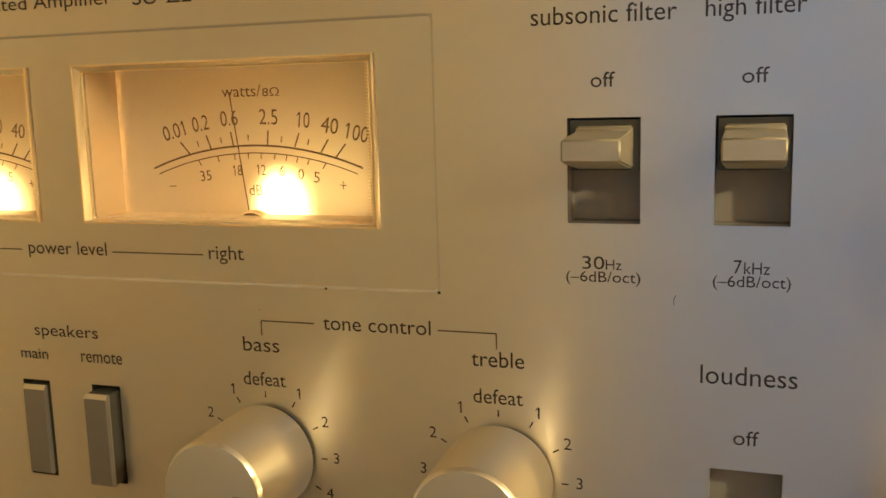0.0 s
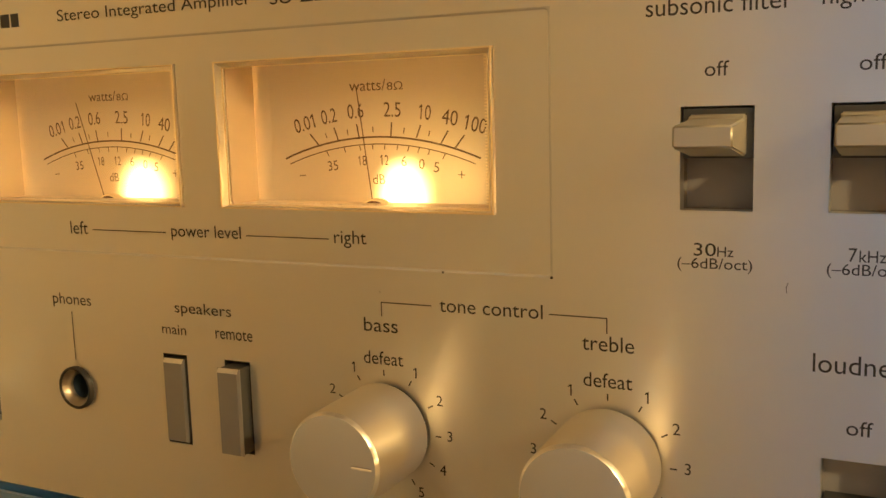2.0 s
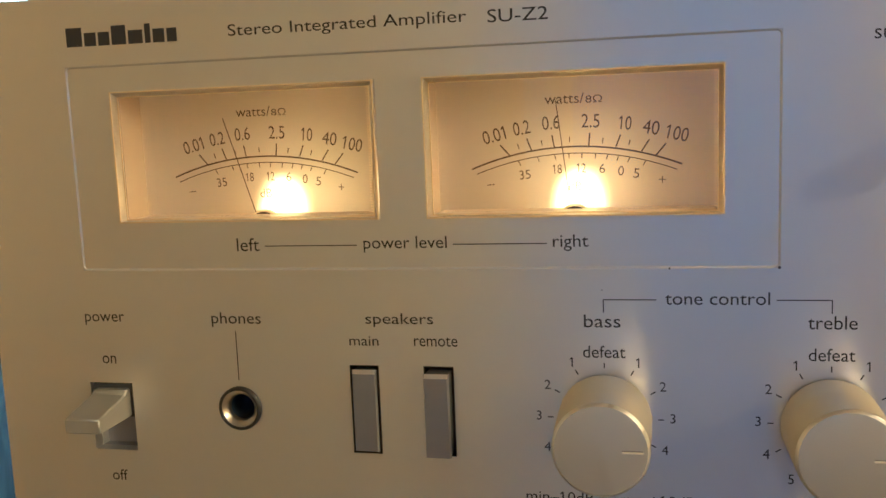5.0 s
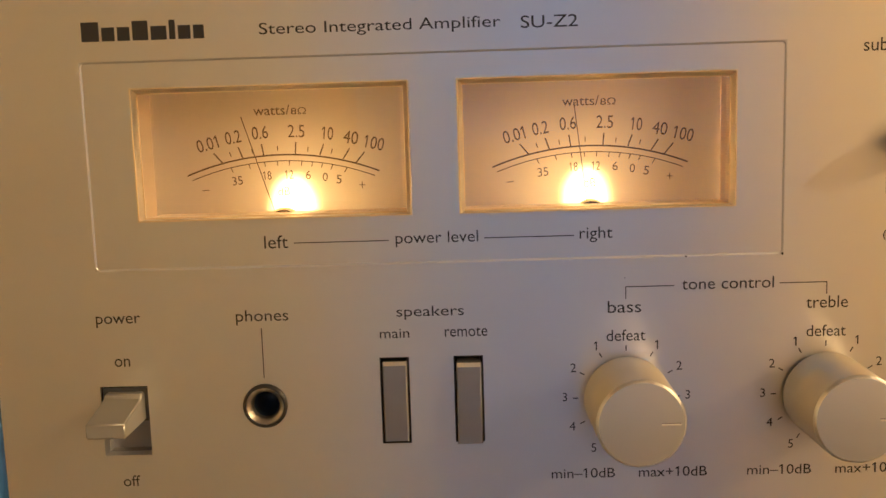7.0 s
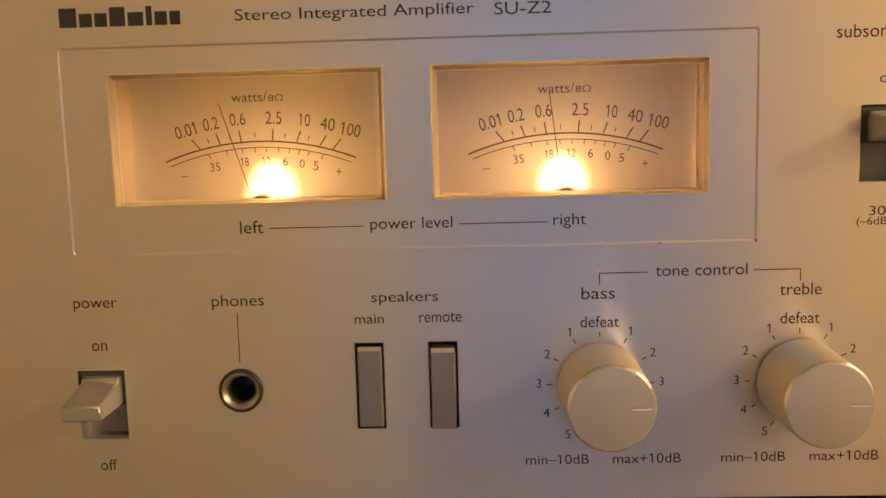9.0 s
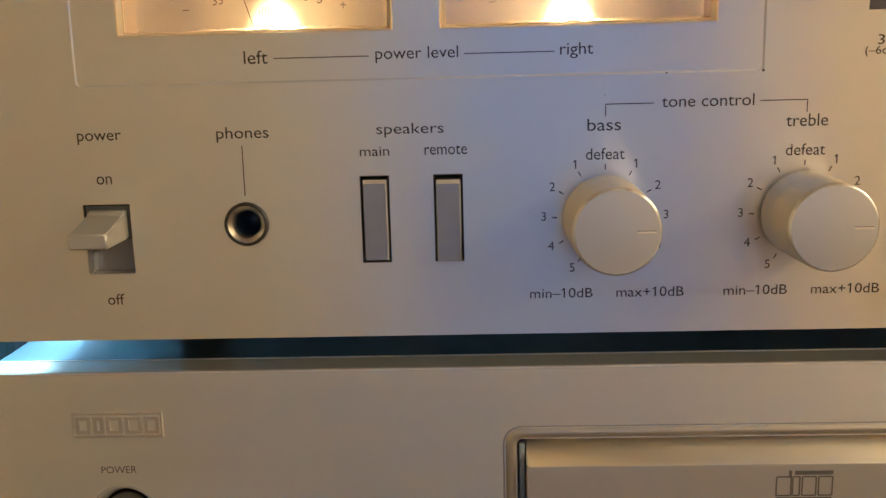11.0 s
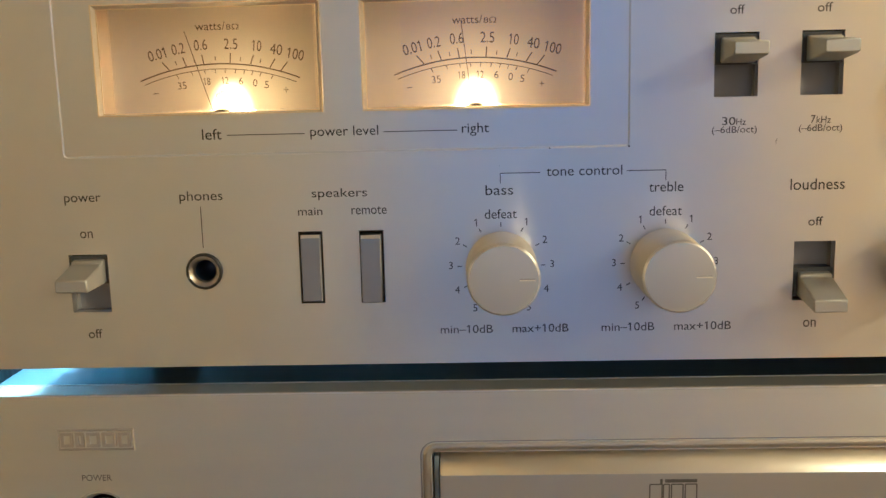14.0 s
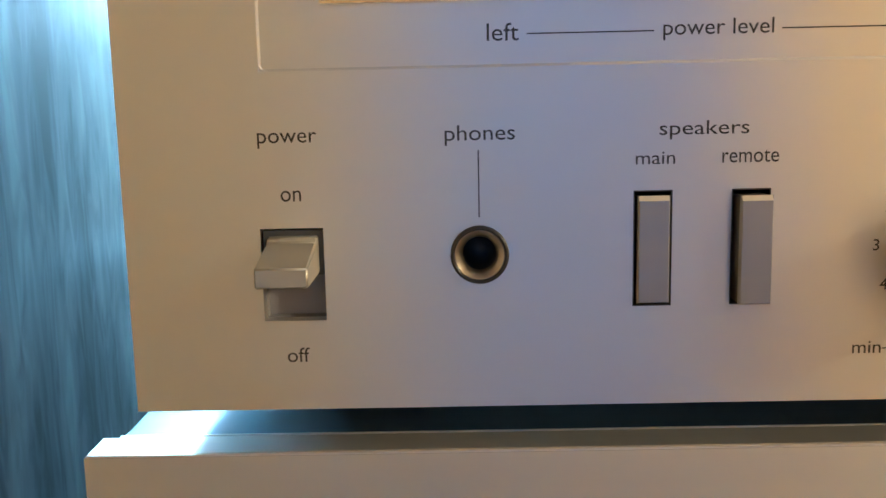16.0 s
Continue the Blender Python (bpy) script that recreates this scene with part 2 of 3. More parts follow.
def box(bm, x0, x1, y0, y1, z0, z1, bevel=0.0, seg=2):
    made = bmesh.ops.create_cube(bm, size=1.0)["verts"]
    for v in made:
        v.co = Vector((x0 + (v.co.x + 0.5) * (x1 - x0), y0 + (v.co.y + 0.5) * (y1 - y0), z0 + (v.co.z + 0.5) * (z1 - z0)))
    if bevel:
        edges = list({e for v in made for e in v.link_edges})
        bmesh.ops.bevel(bm, geom=edges, offset=bevel, segments=seg, profile=0.5, affect="EDGES")
    return bm


def boxed(*a, **k):
    return box(bmesh.new(), *a, **k)


def lathe(profile, cx, cz, seg=64, caps=True):
    """Turns a profile of (radius, y) about an axis along y through (cx, cz)."""
    bm = bmesh.new()
    rings = []
    for r, y in profile:
        if r == 0:
            rings.append([bm.verts.new((cx, y, cz))])
        else:
            rings.append([bm.verts.new((cx + r * math.sin(2 * math.pi * i / seg), y, cz + r * math.cos(2 * math.pi * i / seg))) for i in range(seg)])
    for a, b in zip(rings, rings[1:]):
        for i in range(seg):
            j = (i + 1) % seg
            if len(a) == 1 and len(b) > 1:
                bm.faces.new((a[0], b[i], b[j]))
            elif len(b) == 1 and len(a) > 1:
                bm.faces.new((a[i], b[0], a[j]))
            elif len(a) > 1:
                bm.faces.new((a[i], b[i], b[j], a[j]))
    return bm


def loft(sections):
    """A solid through closed sections of equal length."""
    bm = bmesh.new()
    rows = [[bm.verts.new(p) for p in s] for s in sections]
    n = len(rows[0])
    for a, b in zip(rows, rows[1:]):
        for i in range(n):
            bm.faces.new((a[i], a[(i + 1) % n], b[(i + 1) % n], b[i]))
    bm.faces.new(rows[0][::-1])
    bm.faces.new(rows[-1])
    return bm


def sheet(x0, x1, y, z0, z1):
    bm = bmesh.new()
    bm.faces.new([bm.verts.new(p) for p in ((x0, y, z0), (x1, y, z0), (x1, y, z1), (x0, y, z1))])
    return bm


def ring_loft(loops):
    bm = bmesh.new()
    rows = [[bm.verts.new(p) for p in s] for s in loops]
    n = len(rows[0])
    for a, b in zip(rows, rows[1:]):
        for i in range(n):
            bm.faces.new((a[i], a[(i + 1) % n], b[(i + 1) % n], b[i]))
    return bm


def strip(points, width, y, depth=0.00006):
    """A thin printed line along points (x, z)."""
    bm = bmesh.new()
    left, right = [], []
    for i, (x, z) in enumerate(points):
        a, b = points[max(i - 1, 0)], points[min(i + 1, len(points) - 1)]
        dx, dz = b[0] - a[0], b[1] - a[1]
        n = math.hypot(dx, dz) or 1
        ox, oz = -dz / n * width / 2, dx / n * width / 2
        left.append(bm.verts.new((x + ox, y, z + oz)))
        right.append(bm.verts.new((x - ox, y, z - oz)))
    for i in range(len(points) - 1):
        bm.faces.new((left[i], right[i], right[i + 1], left[i + 1]))
    bmesh.ops.recalc_face_normals(bm, faces=bm.faces)
    for f in bm.faces:
        if f.normal.y > 0:
            f.normal_flip()
    return bm


def merge(*bms):
    out = bmesh.new()
    for b in bms:
        me = bpy.data.meshes.new("tmp")
        b.to_mesh(me)
        b.free()
        out.from_mesh(me)
        bpy.data.meshes.remove(me)
    return out


GLYPHS = {}


def flag_ones(pts, faces):
    """The built-in figure 1 is a bare upright: gives each one the short flag at its head."""
    owner = list(range(len(pts)))

    def root(i):
        while owner[i] != i:
            i = owner[i]
        return i

    for f in faces:
        for i in f[1:]:
            owner[root(i)] = root(f[0])
    islands = {}
    for i in range(len(pts)):
        islands.setdefault(root(i), []).append(i)
    tall = max(p.y for p in pts) - min(p.y for p in pts)
    for ids in islands.values():
        lx, hx = min(pts[i].x for i in ids), max(pts[i].x for i in ids)
        ly, hy = min(pts[i].y for i in ids), max(pts[i].y for i in ids)
        if len(ids) == 4 and hy - ly > 0.8 * tall and hx - lx < 0.25 * (hy - ly):
            n, h, w = len(pts), hy - ly, hx - lx
            for x, y in ((lx, hy), (lx - 0.19 * h, hy - 0.17 * h), (lx - 0.19 * h, hy - 0.17 * h - 0.85 * w), (lx, hy - 0.17 * h)):
                pts.append(Vector((x, y, 0.0)))
            faces.append((n, n + 1, n + 2, n + 3))


def glyphs(text):
    """The flat outline mesh of a word in the built-in font, as points and faces."""
    if text not in GLYPHS:
        cu = bpy.data.curves.new("word", "FONT")
        cu.body, cu.resolution_u, cu.size = text, 4, 1.0
        ob = bpy.data.objects.new("word", cu)
        scene.collection.objects.link(ob)
        dg = bpy.context.evaluated_depsgraph_get()
        me = bpy.data.meshes.new_from_object(ob.evaluated_get(dg))
        pts = [v.co.copy() for v in me.vertices]
        faces = [tuple(f.vertices) for f in me.polygons]
        if "1" in text:
            flag_ones(pts, faces)
        bpy.data.objects.remove(ob)
        bpy.data.curves.remove(cu)
        bpy.data.meshes.remove(me)
        GLYPHS[text] = (pts, faces)
    return GLYPHS[text]


def word(text, x0, x1, z0, z1, y, turn=0.0):
    """A printed word that fills the box x0..x1, z0..z1 in the plane y, turned by some degrees about its middle."""
    pts, faces = glyphs(text)
    lx, hx = min(p.x for p in pts), max(p.x for p in pts)
    ly, hy = min(p.y for p in pts), max(p.y for p in pts)
    cx, cz = (x0 + x1) / 2, (z0 + z1) / 2
    c, s = math.cos(radians(turn)), math.sin(radians(turn))
    bm = bmesh.new()
    vs = []
    for p in pts:
        u = x0 + (p.x - lx) / (hx - lx) * (x1 - x0) - cx
        w = z0 + (p.y - ly) / (hy - ly) * (z1 - z0) - cz
        vs.append(bm.verts.new((cx + u * c - w * s, y, cz + u * s + w * c)))
    for f in faces:
        try:
            bm.faces.new([vs[i] for i in f])
        except ValueError:
            pass
    return bm


def figure(text, cx, cz, high, y, turn=0.0):
    """A number in its natural proportions, of that height."""
    pts, _ = glyphs(text)
    wide = (max(p.x for p in pts) - min(p.x for p in pts)) / (max(p.y for p in pts) - min(p.y for p in pts)) * high
    return word(text, cx - wide / 2, cx + wide / 2, cz - high / 2, cz + high / 2, y, turn)


def plate(x0, x1, z0, z1, y0, y1, holes, rounds=(), seg=40, lip=0.0):
    """A front plate between the planes y0 (front) and y1, with square openings and round ones (cx, cz, r)."""
    cells = list(holes) + [(cx - 1.4 * r, cx + 1.4 * r, cz - 1.4 * r, cz + 1.4 * r) for cx, cz, r in rounds]
    xs = sorted({x0, x1, *(v for h in cells for v in h[:2])})
    zs = sorted({z0, z1, *(v for h in cells for v in h[2:])})
    bm = bmesh.new()
    grid = {}

    def at(x, y, z):
        key = (round(x, 7), round(y, 7), round(z, 7))
        if key not in grid:
            grid[key] = bm.verts.new((x, y, z))
        return grid[key]

    solid = {}
    for i in range(len(xs) - 1):
        for j in range(len(zs) - 1):
            mx, mz = (xs[i] + xs[i + 1]) / 2, (zs[j] + zs[j + 1]) / 2
            solid[i, j] = not any(h[0] < mx < h[1] and h[2] < mz < h[3] for h in cells)
    for (i, j), full in solid.items():
        if not full:
            continue
        a, b, c, d = xs[i], xs[i + 1], zs[j], zs[j + 1]
        bm.faces.new((at(a, y0, c), at(b, y0, c), at(b, y0, d), at(a, y0, d)))
        bm.faces.new((at(a, y1, d), at(b, y1, d), at(b, y1, c), at(a, y1, c)))
        for di, dj, p, q in ((-1, 0, (a, c), (a, d)), (1, 0, (b, d), (b, c)), (0, -1, (b, c), (a, c)), (0, 1, (a, d), (b, d))):
            if not solid.get((i + di, j + dj), False):
                bm.faces.new((at(p[0], y0, p[1]), at(q[0], y0, q[1]), at(q[0], y1, q[1]), at(p[0], y1, p[1])))
    for cx, cz, r in rounds:
        h = 1.4 * r
        ring = []
        for k in range(seg):
            a = 2 * math.pi * k / seg
            s, c = math.sin(a), math.cos(a)
            m = h / max(abs(s), abs(c))
            ring.append((cx + m * s, cz + m * c, cx + r * s, cz + r * c))
        for k in range(seg):
            p, q = ring[k], ring[(k + 1) % seg]
            bm.faces.new([bm.verts.new(v) for v in ((p[0], y0, p[1]), (q[0], y0, q[1]), (q[2], y0, q[3]), (p[2], y0, p[3]))])
            bm.faces.new([bm.verts.new(v) for v in ((p[2], y0, p[3]), (q[2], y0, q[3]), (q[2], y1, q[3]), (p[2], y1, p[3]))])
    bmesh.ops.recalc_face_normals(bm, faces=bm.faces)
    uv = bm.loops.layers.uv.new("brush")
    for f in bm.faces:
        for lp in f.loops:
            lp[uv].uv = (lp.vert.co.z * 4, -lp.vert.co.x * 4 + lp.vert.co.y * 4)
    return bm


# ---- room ----


def wall(name, x0, x1, y0, y1, z0, z1, material):
    ob = part(name, boxed(x0, x1, y0, y1, z0, z1), material, None)
    return tagged(ob, kind="structure")


RX0, RX1, RY0, RY1, RZ0, RZ1 = -1.7, 2.3, -2.5, 0.40, -0.62, 1.95
wall("floor", RX0, RX1, RY0, RY1, RZ0 - 0.1, RZ0, FLOOR)
wall("ceiling", RX0 - 0.1, RX1 + 0.1, RY0 - 0.1, RY1 + 0.1, RZ1, RZ1 + 0.1, CEIL)
wall("wall_west", RX0 - 0.1, RX0, RY0, RY1, RZ0, RZ1, WALL)
wall("wall_east", RX1, RX1 + 0.1, RY0, RY1, RZ0, RZ1, WALL)


def pierced(name, y0, y1, hole, material):
    ob = part(name, plate(RX0, RX1, RZ0, RZ1, y0, y1, [hole]), material, None)
    return tagged(ob, kind="structure")


pierced("wall_north", RY1, RY1 + 0.1, (-0.55, 0.35, 0.195, 0.75), PALE)
pierced("wall_south", RY0 - 0.1, RY0, (-0.20, 0.96, -0.60, 1.90), WALL)


def window(name, x0, x1, z0, z1, y0, y1, out, sky_look, lower_look, bar, stile):
    w = thing(name, "white painted window with daylight outside", "window", (x0 + x1) / 2, (y0 + y1) / 2, z0, kind="structure")
    part("window_frame", plate(x0, x1, z0, z1, y0 + 0.02, y1 - 0.02, [(x0 + stile, x1 - bar, z0 + bar, z1 - bar)]), FRAME, w)
    split_z = z0 + 0.28 * (z1 - z0)
    part("sky_backdrop", boxed(x0 - 0.3, x1 + 0.3, out, out + 0.02, split_z, z1 + 0.3), sky_look, w)
    part("lower_backdrop", boxed(x0 - 0.3, x1 + 0.3, out, out + 0.02, z0 - 0.3, split_z), lower_look, w)
    return w


window("window_1", -0.55, 0.35, 0.195, 0.75, RY1, RY1 + 0.1, RY1 + 0.3, OUTSIDE, OUTSIDE, 0.02, 0.02)
# unseen: dim lower backdrop and wide left stile are added to shape panel reflections
window("window_2", -0.20, 0.96, -0.60, 1.90, RY0 - 0.1, RY0, RY0 - 0.4, DUSK, DUSK_DIM, 0.06, 0.13)

shelf = thing("shelf", "dark wooden shelf under the stacked stereo set", "shelf", 0.2, 0.1, RZ0)
part("shelf_board", boxed(-0.6, 0.9, -0.06, 0.42, -0.022, 0.0, 0.002), SHELF, shelf)
for sx in (-0.58, 0.86):
    part("side_panel", boxed(sx, sx + 0.02, -0.06, 0.42, RZ0, -0.022), SHELF, shelf)

# dark wooden box standing beside the set
cab = thing("wooden_cabinet", "black ash veneered wooden box standing beside the amplifier", "cabinet", -0.145, 0.15, 0.0)
part("side_panel", boxed(-0.245, -0.045, 0.005, 0.305, 0.0, 0.1965, 0.0012), ASH, cab)
part("top_edge", boxed(-0.2455, -0.0445, 0.0045, 0.3055, 0.1966, 0.1998, 0.0008), ASH, cab, "pale worn top edge")

# ---- amplifier ----
AX0, AX1, AZ0, AZ1 = 0.0, 0.430, 0.1113, 0.2310
amp = thing("stereo_amplifier", "silver stereo amplifier with two lit power meters on a player", "amplifier", 0.215, 0.13, 0.1033)
METERS = [(0.0350, 0.0956), (0.1058, 0.1659)]
MZ0, MZ1 = 0.1807, 0.2100
SLOTS = [(0.0233, 0.0341, 0.1273, 0.1435), (0.1980, 0.2093, 0.1822, 0.1987), (0.2203, 0.2312, 0.1822, 0.1987), (0.2203, 0.2312, 0.1274, 0.1436)]
PUSH_SLOTS = [(0.0870, 0.0936, 0.1288, 0.1488), (0.1036, 0.1102, 0.1288, 0.1488)]
JX, JZ = 0.0608, 0.1384
BX0, BX1, BZ0, BZ1 = 0.0245, 0.1762, 0.1700, 0.2157
STEP = 0.00016
front = part("front_panel", plate(AX0, AX1, AZ0, AZ1, 0.0, 0.003, [(BX0, BX1, BZ0, BZ1)] + SLOTS + PUSH_SLOTS, [(JX, JZ, 0.0048)]), ALU, amp)
part("meter_field", plate(BX0, BX1, BZ0, BZ1, STEP, 0.003, [(a, b, MZ0, MZ1) for a, b in METERS]), ALU, amp, "shallow pressed field round the two meters")
part("chassis", boxed(0.004, 0.426, 0.0440, 0.26, 0.1145, 0.2255, 0.001), CHASSIS, amp, "dark painted steel case")
for name, b in (("case_top", (0.004, 0.426, 0.0032, 0.0438, 0.2245, 0.2255)), ("case_bottom", (0.004, 0.426, 0.0032, 0.2600, 0.1133, 0.1143)), ("case_side", (0.004, 0.005, 0.0032, 0.0438, 0.1157, 0.2243)), ("case_side", (0.425, 0.426, 0.0032, 0.0438, 0.1157, 0.2243))):
    part(name, boxed(*b), ZINC if name == "case_bottom" else CHASSIS, amp)
for fx, fy in ((0.0375, 0.040), (0.3925, 0.040), (0.0375, 0.22), (0.3925, 0.22)):
    bm = bmesh.new()
    bmesh.ops.create_cone(bm, cap_ends=True, segments=32, radius1=0.0066, radius2=0.0072, depth=0.0112)
    bmesh.ops.translate(bm, vec=(fx, fy, 0.1033 + 0.0056), verts=bm.verts)
    part("foot", bm, RUBBER, amp, "black rubber foot")

def ridge(x0, x1, z0, z1, wide, high, r=0.0006):
    """A low ridge along a rectangle on the plate."""
    secs = []
    for off, y in ((wide / 2, 0.00003), (0.0, -high), (-wide / 2, 0.00003)):
        secs.append([(x0 - off, y, z0 - off), (x1 + off, y, z0 - off), (x1 + off, y, z1 + off), (x0 - off, y, z1 + off)])
    bm = bmesh.new()
    rows = [[bm.verts.new(p) for p in s] for s in secs]
    for a, b in zip(rows, rows[1:]):
        for i in range(4):
            bm.faces.new((a[i], a[(i + 1) % 4], b[(i + 1) % 4], b[i]))
    return bm


# sloped edge of the pressed field, with a small fillet in each corner
slope = []
for off, y in ((0.00012, -0.00003), (-0.00034, STEP - 0.00001)):
    slope.append([(BX0 - off, y, BZ0 - off), (BX1 + off, y, BZ0 - off), (BX1 + off, y, BZ1 + off), (BX0 - off, y, BZ1 + off)])
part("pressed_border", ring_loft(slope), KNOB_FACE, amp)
for qx, qz, dx, dz in ((BX0, BZ0, 1, 1), (BX1, BZ0, -1, 1), (BX1, BZ1, -1, -1), (BX0, BZ1, 1, -1)):
    bm = loft([[(qx, y, qz), (qx + dx * w, y, qz), (qx + dx * w * 0.35, y, qz + dz * w * 0.35), (qx, y, qz + dz * w)] for y, w in ((-0.00003, 0.0010), (STEP, 0.0014))])
    bmesh.ops.recalc_face_normals(bm, faces=bm.faces)
    part("corner_fillet", bm, KNOB_FACE, amp)

# lettering on the front
LETTERING = [
    ("Stereo Integrated Amplifier", 0.0640, 0.1157, 0.2197, 0.2229), ("SU-Z2", 0.1200, 0.1321, 0.2200, 0.2226),
    ("left", 0.0625, 0.0678, 0.1741, 0.1770), ("power level", 0.0916, 0.1098, 0.1736, 0.1770), ("right", 0.1320, 0.1392, 0.1736, 0.1770),
    ("power", 0.0236, 0.0336, 0.1572, 0.1598), ("on", 0.0271, 0.0306, 0.1481, 0.1500), ("off", 0.0270, 0.0309, 0.1199, 0.1225),
    ("phones", 0.0552, 0.0670, 0.1570, 0.1604), ("speakers", 0.0912, 0.1062, 0.1573, 0.1604), ("main", 0.0873, 0.0939, 0.1532, 0.1553),
    ("remote", 0.1018, 0.1113, 0.1532, 0.1553), ("tone control", 0.1543, 0.1744, 0.1625, 0.1651),
    ("bass", 0.1380, 0.1454, 0.1577, 0.1604), ("treble", 0.1815, 0.1906, 0.1577, 0.1604),
    ("subsonic filter", 0.1924, 0.2145, 0.2129, 0.2157), ("high filter", 0.2186, 0.2325, 0.2122, 0.2157),
    ("off", 0.2017, 0.2054, 0.2033, 0.2056), ("off", 0.2239, 0.2277, 0.2033, 0.2056), ("off", 0.2238, 0.2276, 0.1478, 0.1502), ("on", 0.2235, 0.2269, 0.1200, 0.1220),
    ("30", 0.2003, 0.2038, 0.1749, 0.1770), ("Hz", 0.2040, 0.2065, 0.1749, 0.1765), ("(\u20136dB/oct)", 0.1977, 0.2094, 0.1723, 0.1746),
    ("7", 0.2233, 0.2245, 0.1749, 0.1770), ("kHz", 0.2248, 0.2285, 0.1749, 0.1767), ("(\u20136dB/oct)", 0.2203, 0.2315, 0.1723, 0.1746),
    ("loudness", 0.2187, 0.2329, 0.1574, 0.1604),
]
PRINT_Y = -0.00008
for text, x0, x1, z0, z1 in LETTERING:
    inside = BX0 < x0 and x1 < BX1 and BZ0 < z0 < BZ1
    part("lettering", word(text, x0, x1, z0, z1, PRINT_Y + STEP * inside), INK, amp, "dark printed lettering", None)
for line in ([(0.0691, 0.1752), (0.0901, 0.1752)], [(0.1111, 0.1752), (0.1308, 0.1752)], [(JX, 0.1562), (JX, 0.1448)],
             [(0.1420, 0.1608), (0.1420, 0.1635), (0.1526, 0.1635)], [(0.1756, 0.1635), (0.1859, 0.1635), (0.1859, 0.1608)]):
    bms = [strip([a, b], 0.00022, PRINT_Y + STEP * (line[0][1] > BZ0)) for a, b in zip(line, line[1:])]
    part("printed_line", merge(*bms), INK, amp, "thin dark printed line", None)

# small marks of wear on the front
for sx, sz, r in ((0.1552, 0.1699, 0.00022), (0.1761, 0.1700, 0.00028), (0.1352, 0.1722, 0.00012), (0.0402, 0.1387, 0.00014), (0.0757, 0.1424, 0.00010), (0.1418, 0.1655, 0.00010)):
    part("speck", lathe([(0.0, -0.00009), (r, -0.00006), (r, 0.00002)], sx, sz, 10), INK if sx > 0.14 else FRAME, amp, "tiny speck of dirt")
for pts in ([(0.2148, 0.1712), (0.2145, 0.1704), (0.2146, 0.1696)],):
    part("scratch", strip(pts, 0.00012, -0.00005), FADED, amp, "hairline scratch", None)

# maker's name: plain dark blocks, one for each letter's body
x = 0.0255
for w, h in ((0.0044, 0.0041), (0.0034, 0.0029), (0.0033, 0.0029), (0.0040, 0.0041), (0.0040, 0.0029), (0.0019, 0.0041), (0.0033, 0.0029), (0.0029, 0.0029)):
    part("name_block", boxed(x, x + w - 0.0006, -0.0001, 0.0001, 0.2201, 0.2201 + h), INK, amp, "plain dark block of the maker's name")
    x += w


def tone_knob(cx, cz):
    k = part("knob", lathe([(0.0090, -0.0010), (0.00955, -0.0012), (0.00945, -0.0100), (0.0093, -0.0188)], cx, cz, 96), KNOB_SIDE, amp, "turned aluminium tone knob", True)
    bm = lathe([(0.0093, -0.0187), (0.00912, -0.01915), (0.00875, -0.0195)], cx, cz, 120)
    for v in bm.verts:
        dent = max(0.0, noise.noise(Vector((v.co.x * 900, 3.0, v.co.z * 900))) - 0.15)
        if -0.0194 < v.co.y < -0.0190:
            v.co.x, v.co.z = cx + (v.co.x - cx) * (1 - 0.10 * dent), cz + (v.co.z - cz) * (1 - 0.10 * dent)
    part("bright_edge", bm, EDGE, k, "bright cut edge with small dents", True)
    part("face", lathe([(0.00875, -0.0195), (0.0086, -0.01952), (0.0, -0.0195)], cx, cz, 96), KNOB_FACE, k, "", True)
    part("gap", lathe([(0.0, -0.0002), (0.0092, -0.0002), (0.0092, -0.0012)], cx, cz, 48), BLACK, k)
    part("pointer", boxed(cx + 0.0040, cx + 0.0080, -0.01962, -0.0193, cz - 0.00035, cz + 0.00005, 0.00008, 1), POINTER, k, "short bright pointer mark")
    part("pointer_groove", boxed(cx + 0.0040, cx + 0.0079, -0.01956, -0.0193, cz + 0.00010, cz + 0.00030), SHUTTER, k, "dark groove of the pointer")
    for n in range(-5, 6):
        a = radians(30 * n)
        s, c = math.sin(a), math.cos(a)
        part("scale_tick", strip([(cx + 0.0107 * s, cz + 0.0107 * c), (cx + 0.0119 * s, cz + 0.0119 * c)], 0.00026, PRINT_Y), INK, amp, "", None)
        if n:
            x, z = cx + 0.0137 * math.sin(a * 0.985), cz + 0.0137 * math.cos(a * 0.985)
            part("scale_number", figure(str(abs(n)), x, z, 0.0020, PRINT_Y), INK, amp, "", None)
    part("lettering", word("defeat", cx - 0.0043, cx + 0.0043, 0.1513, 0.1539, PRINT_Y), INK, amp, "", None)
    part("lettering", word("min\u201310dB", cx - 0.0169, cx - 0.0026, 0.1197, 0.1220, PRINT_Y), INK, amp, "", None)
    part("lettering", word("max+10dB", cx + 0.0028, cx + 0.0181, 0.1197, 0.1220, PRINT_Y), INK, amp, "", None)


tone_knob(0.1420, 0.1384)
tone_knob(0.1860, 0.1384)
# two more knobs farther along the front
for kx, kz, r, label in ((0.280, 0.192, 0.0125, "turned aluminium selector knob"), (0.2545, 0.1384, 0.0095, "turned aluminium knob")):
    k = part("knob", lathe([(r - 0.0005, -0.0004), (r, -0.0007), (r - 0.0002, -0.0190), (r - 0.0005, -0.0195)], kx, kz, 96), KNOB_SIDE, amp, label, True)
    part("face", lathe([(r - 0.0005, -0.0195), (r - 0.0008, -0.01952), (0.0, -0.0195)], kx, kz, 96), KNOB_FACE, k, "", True)


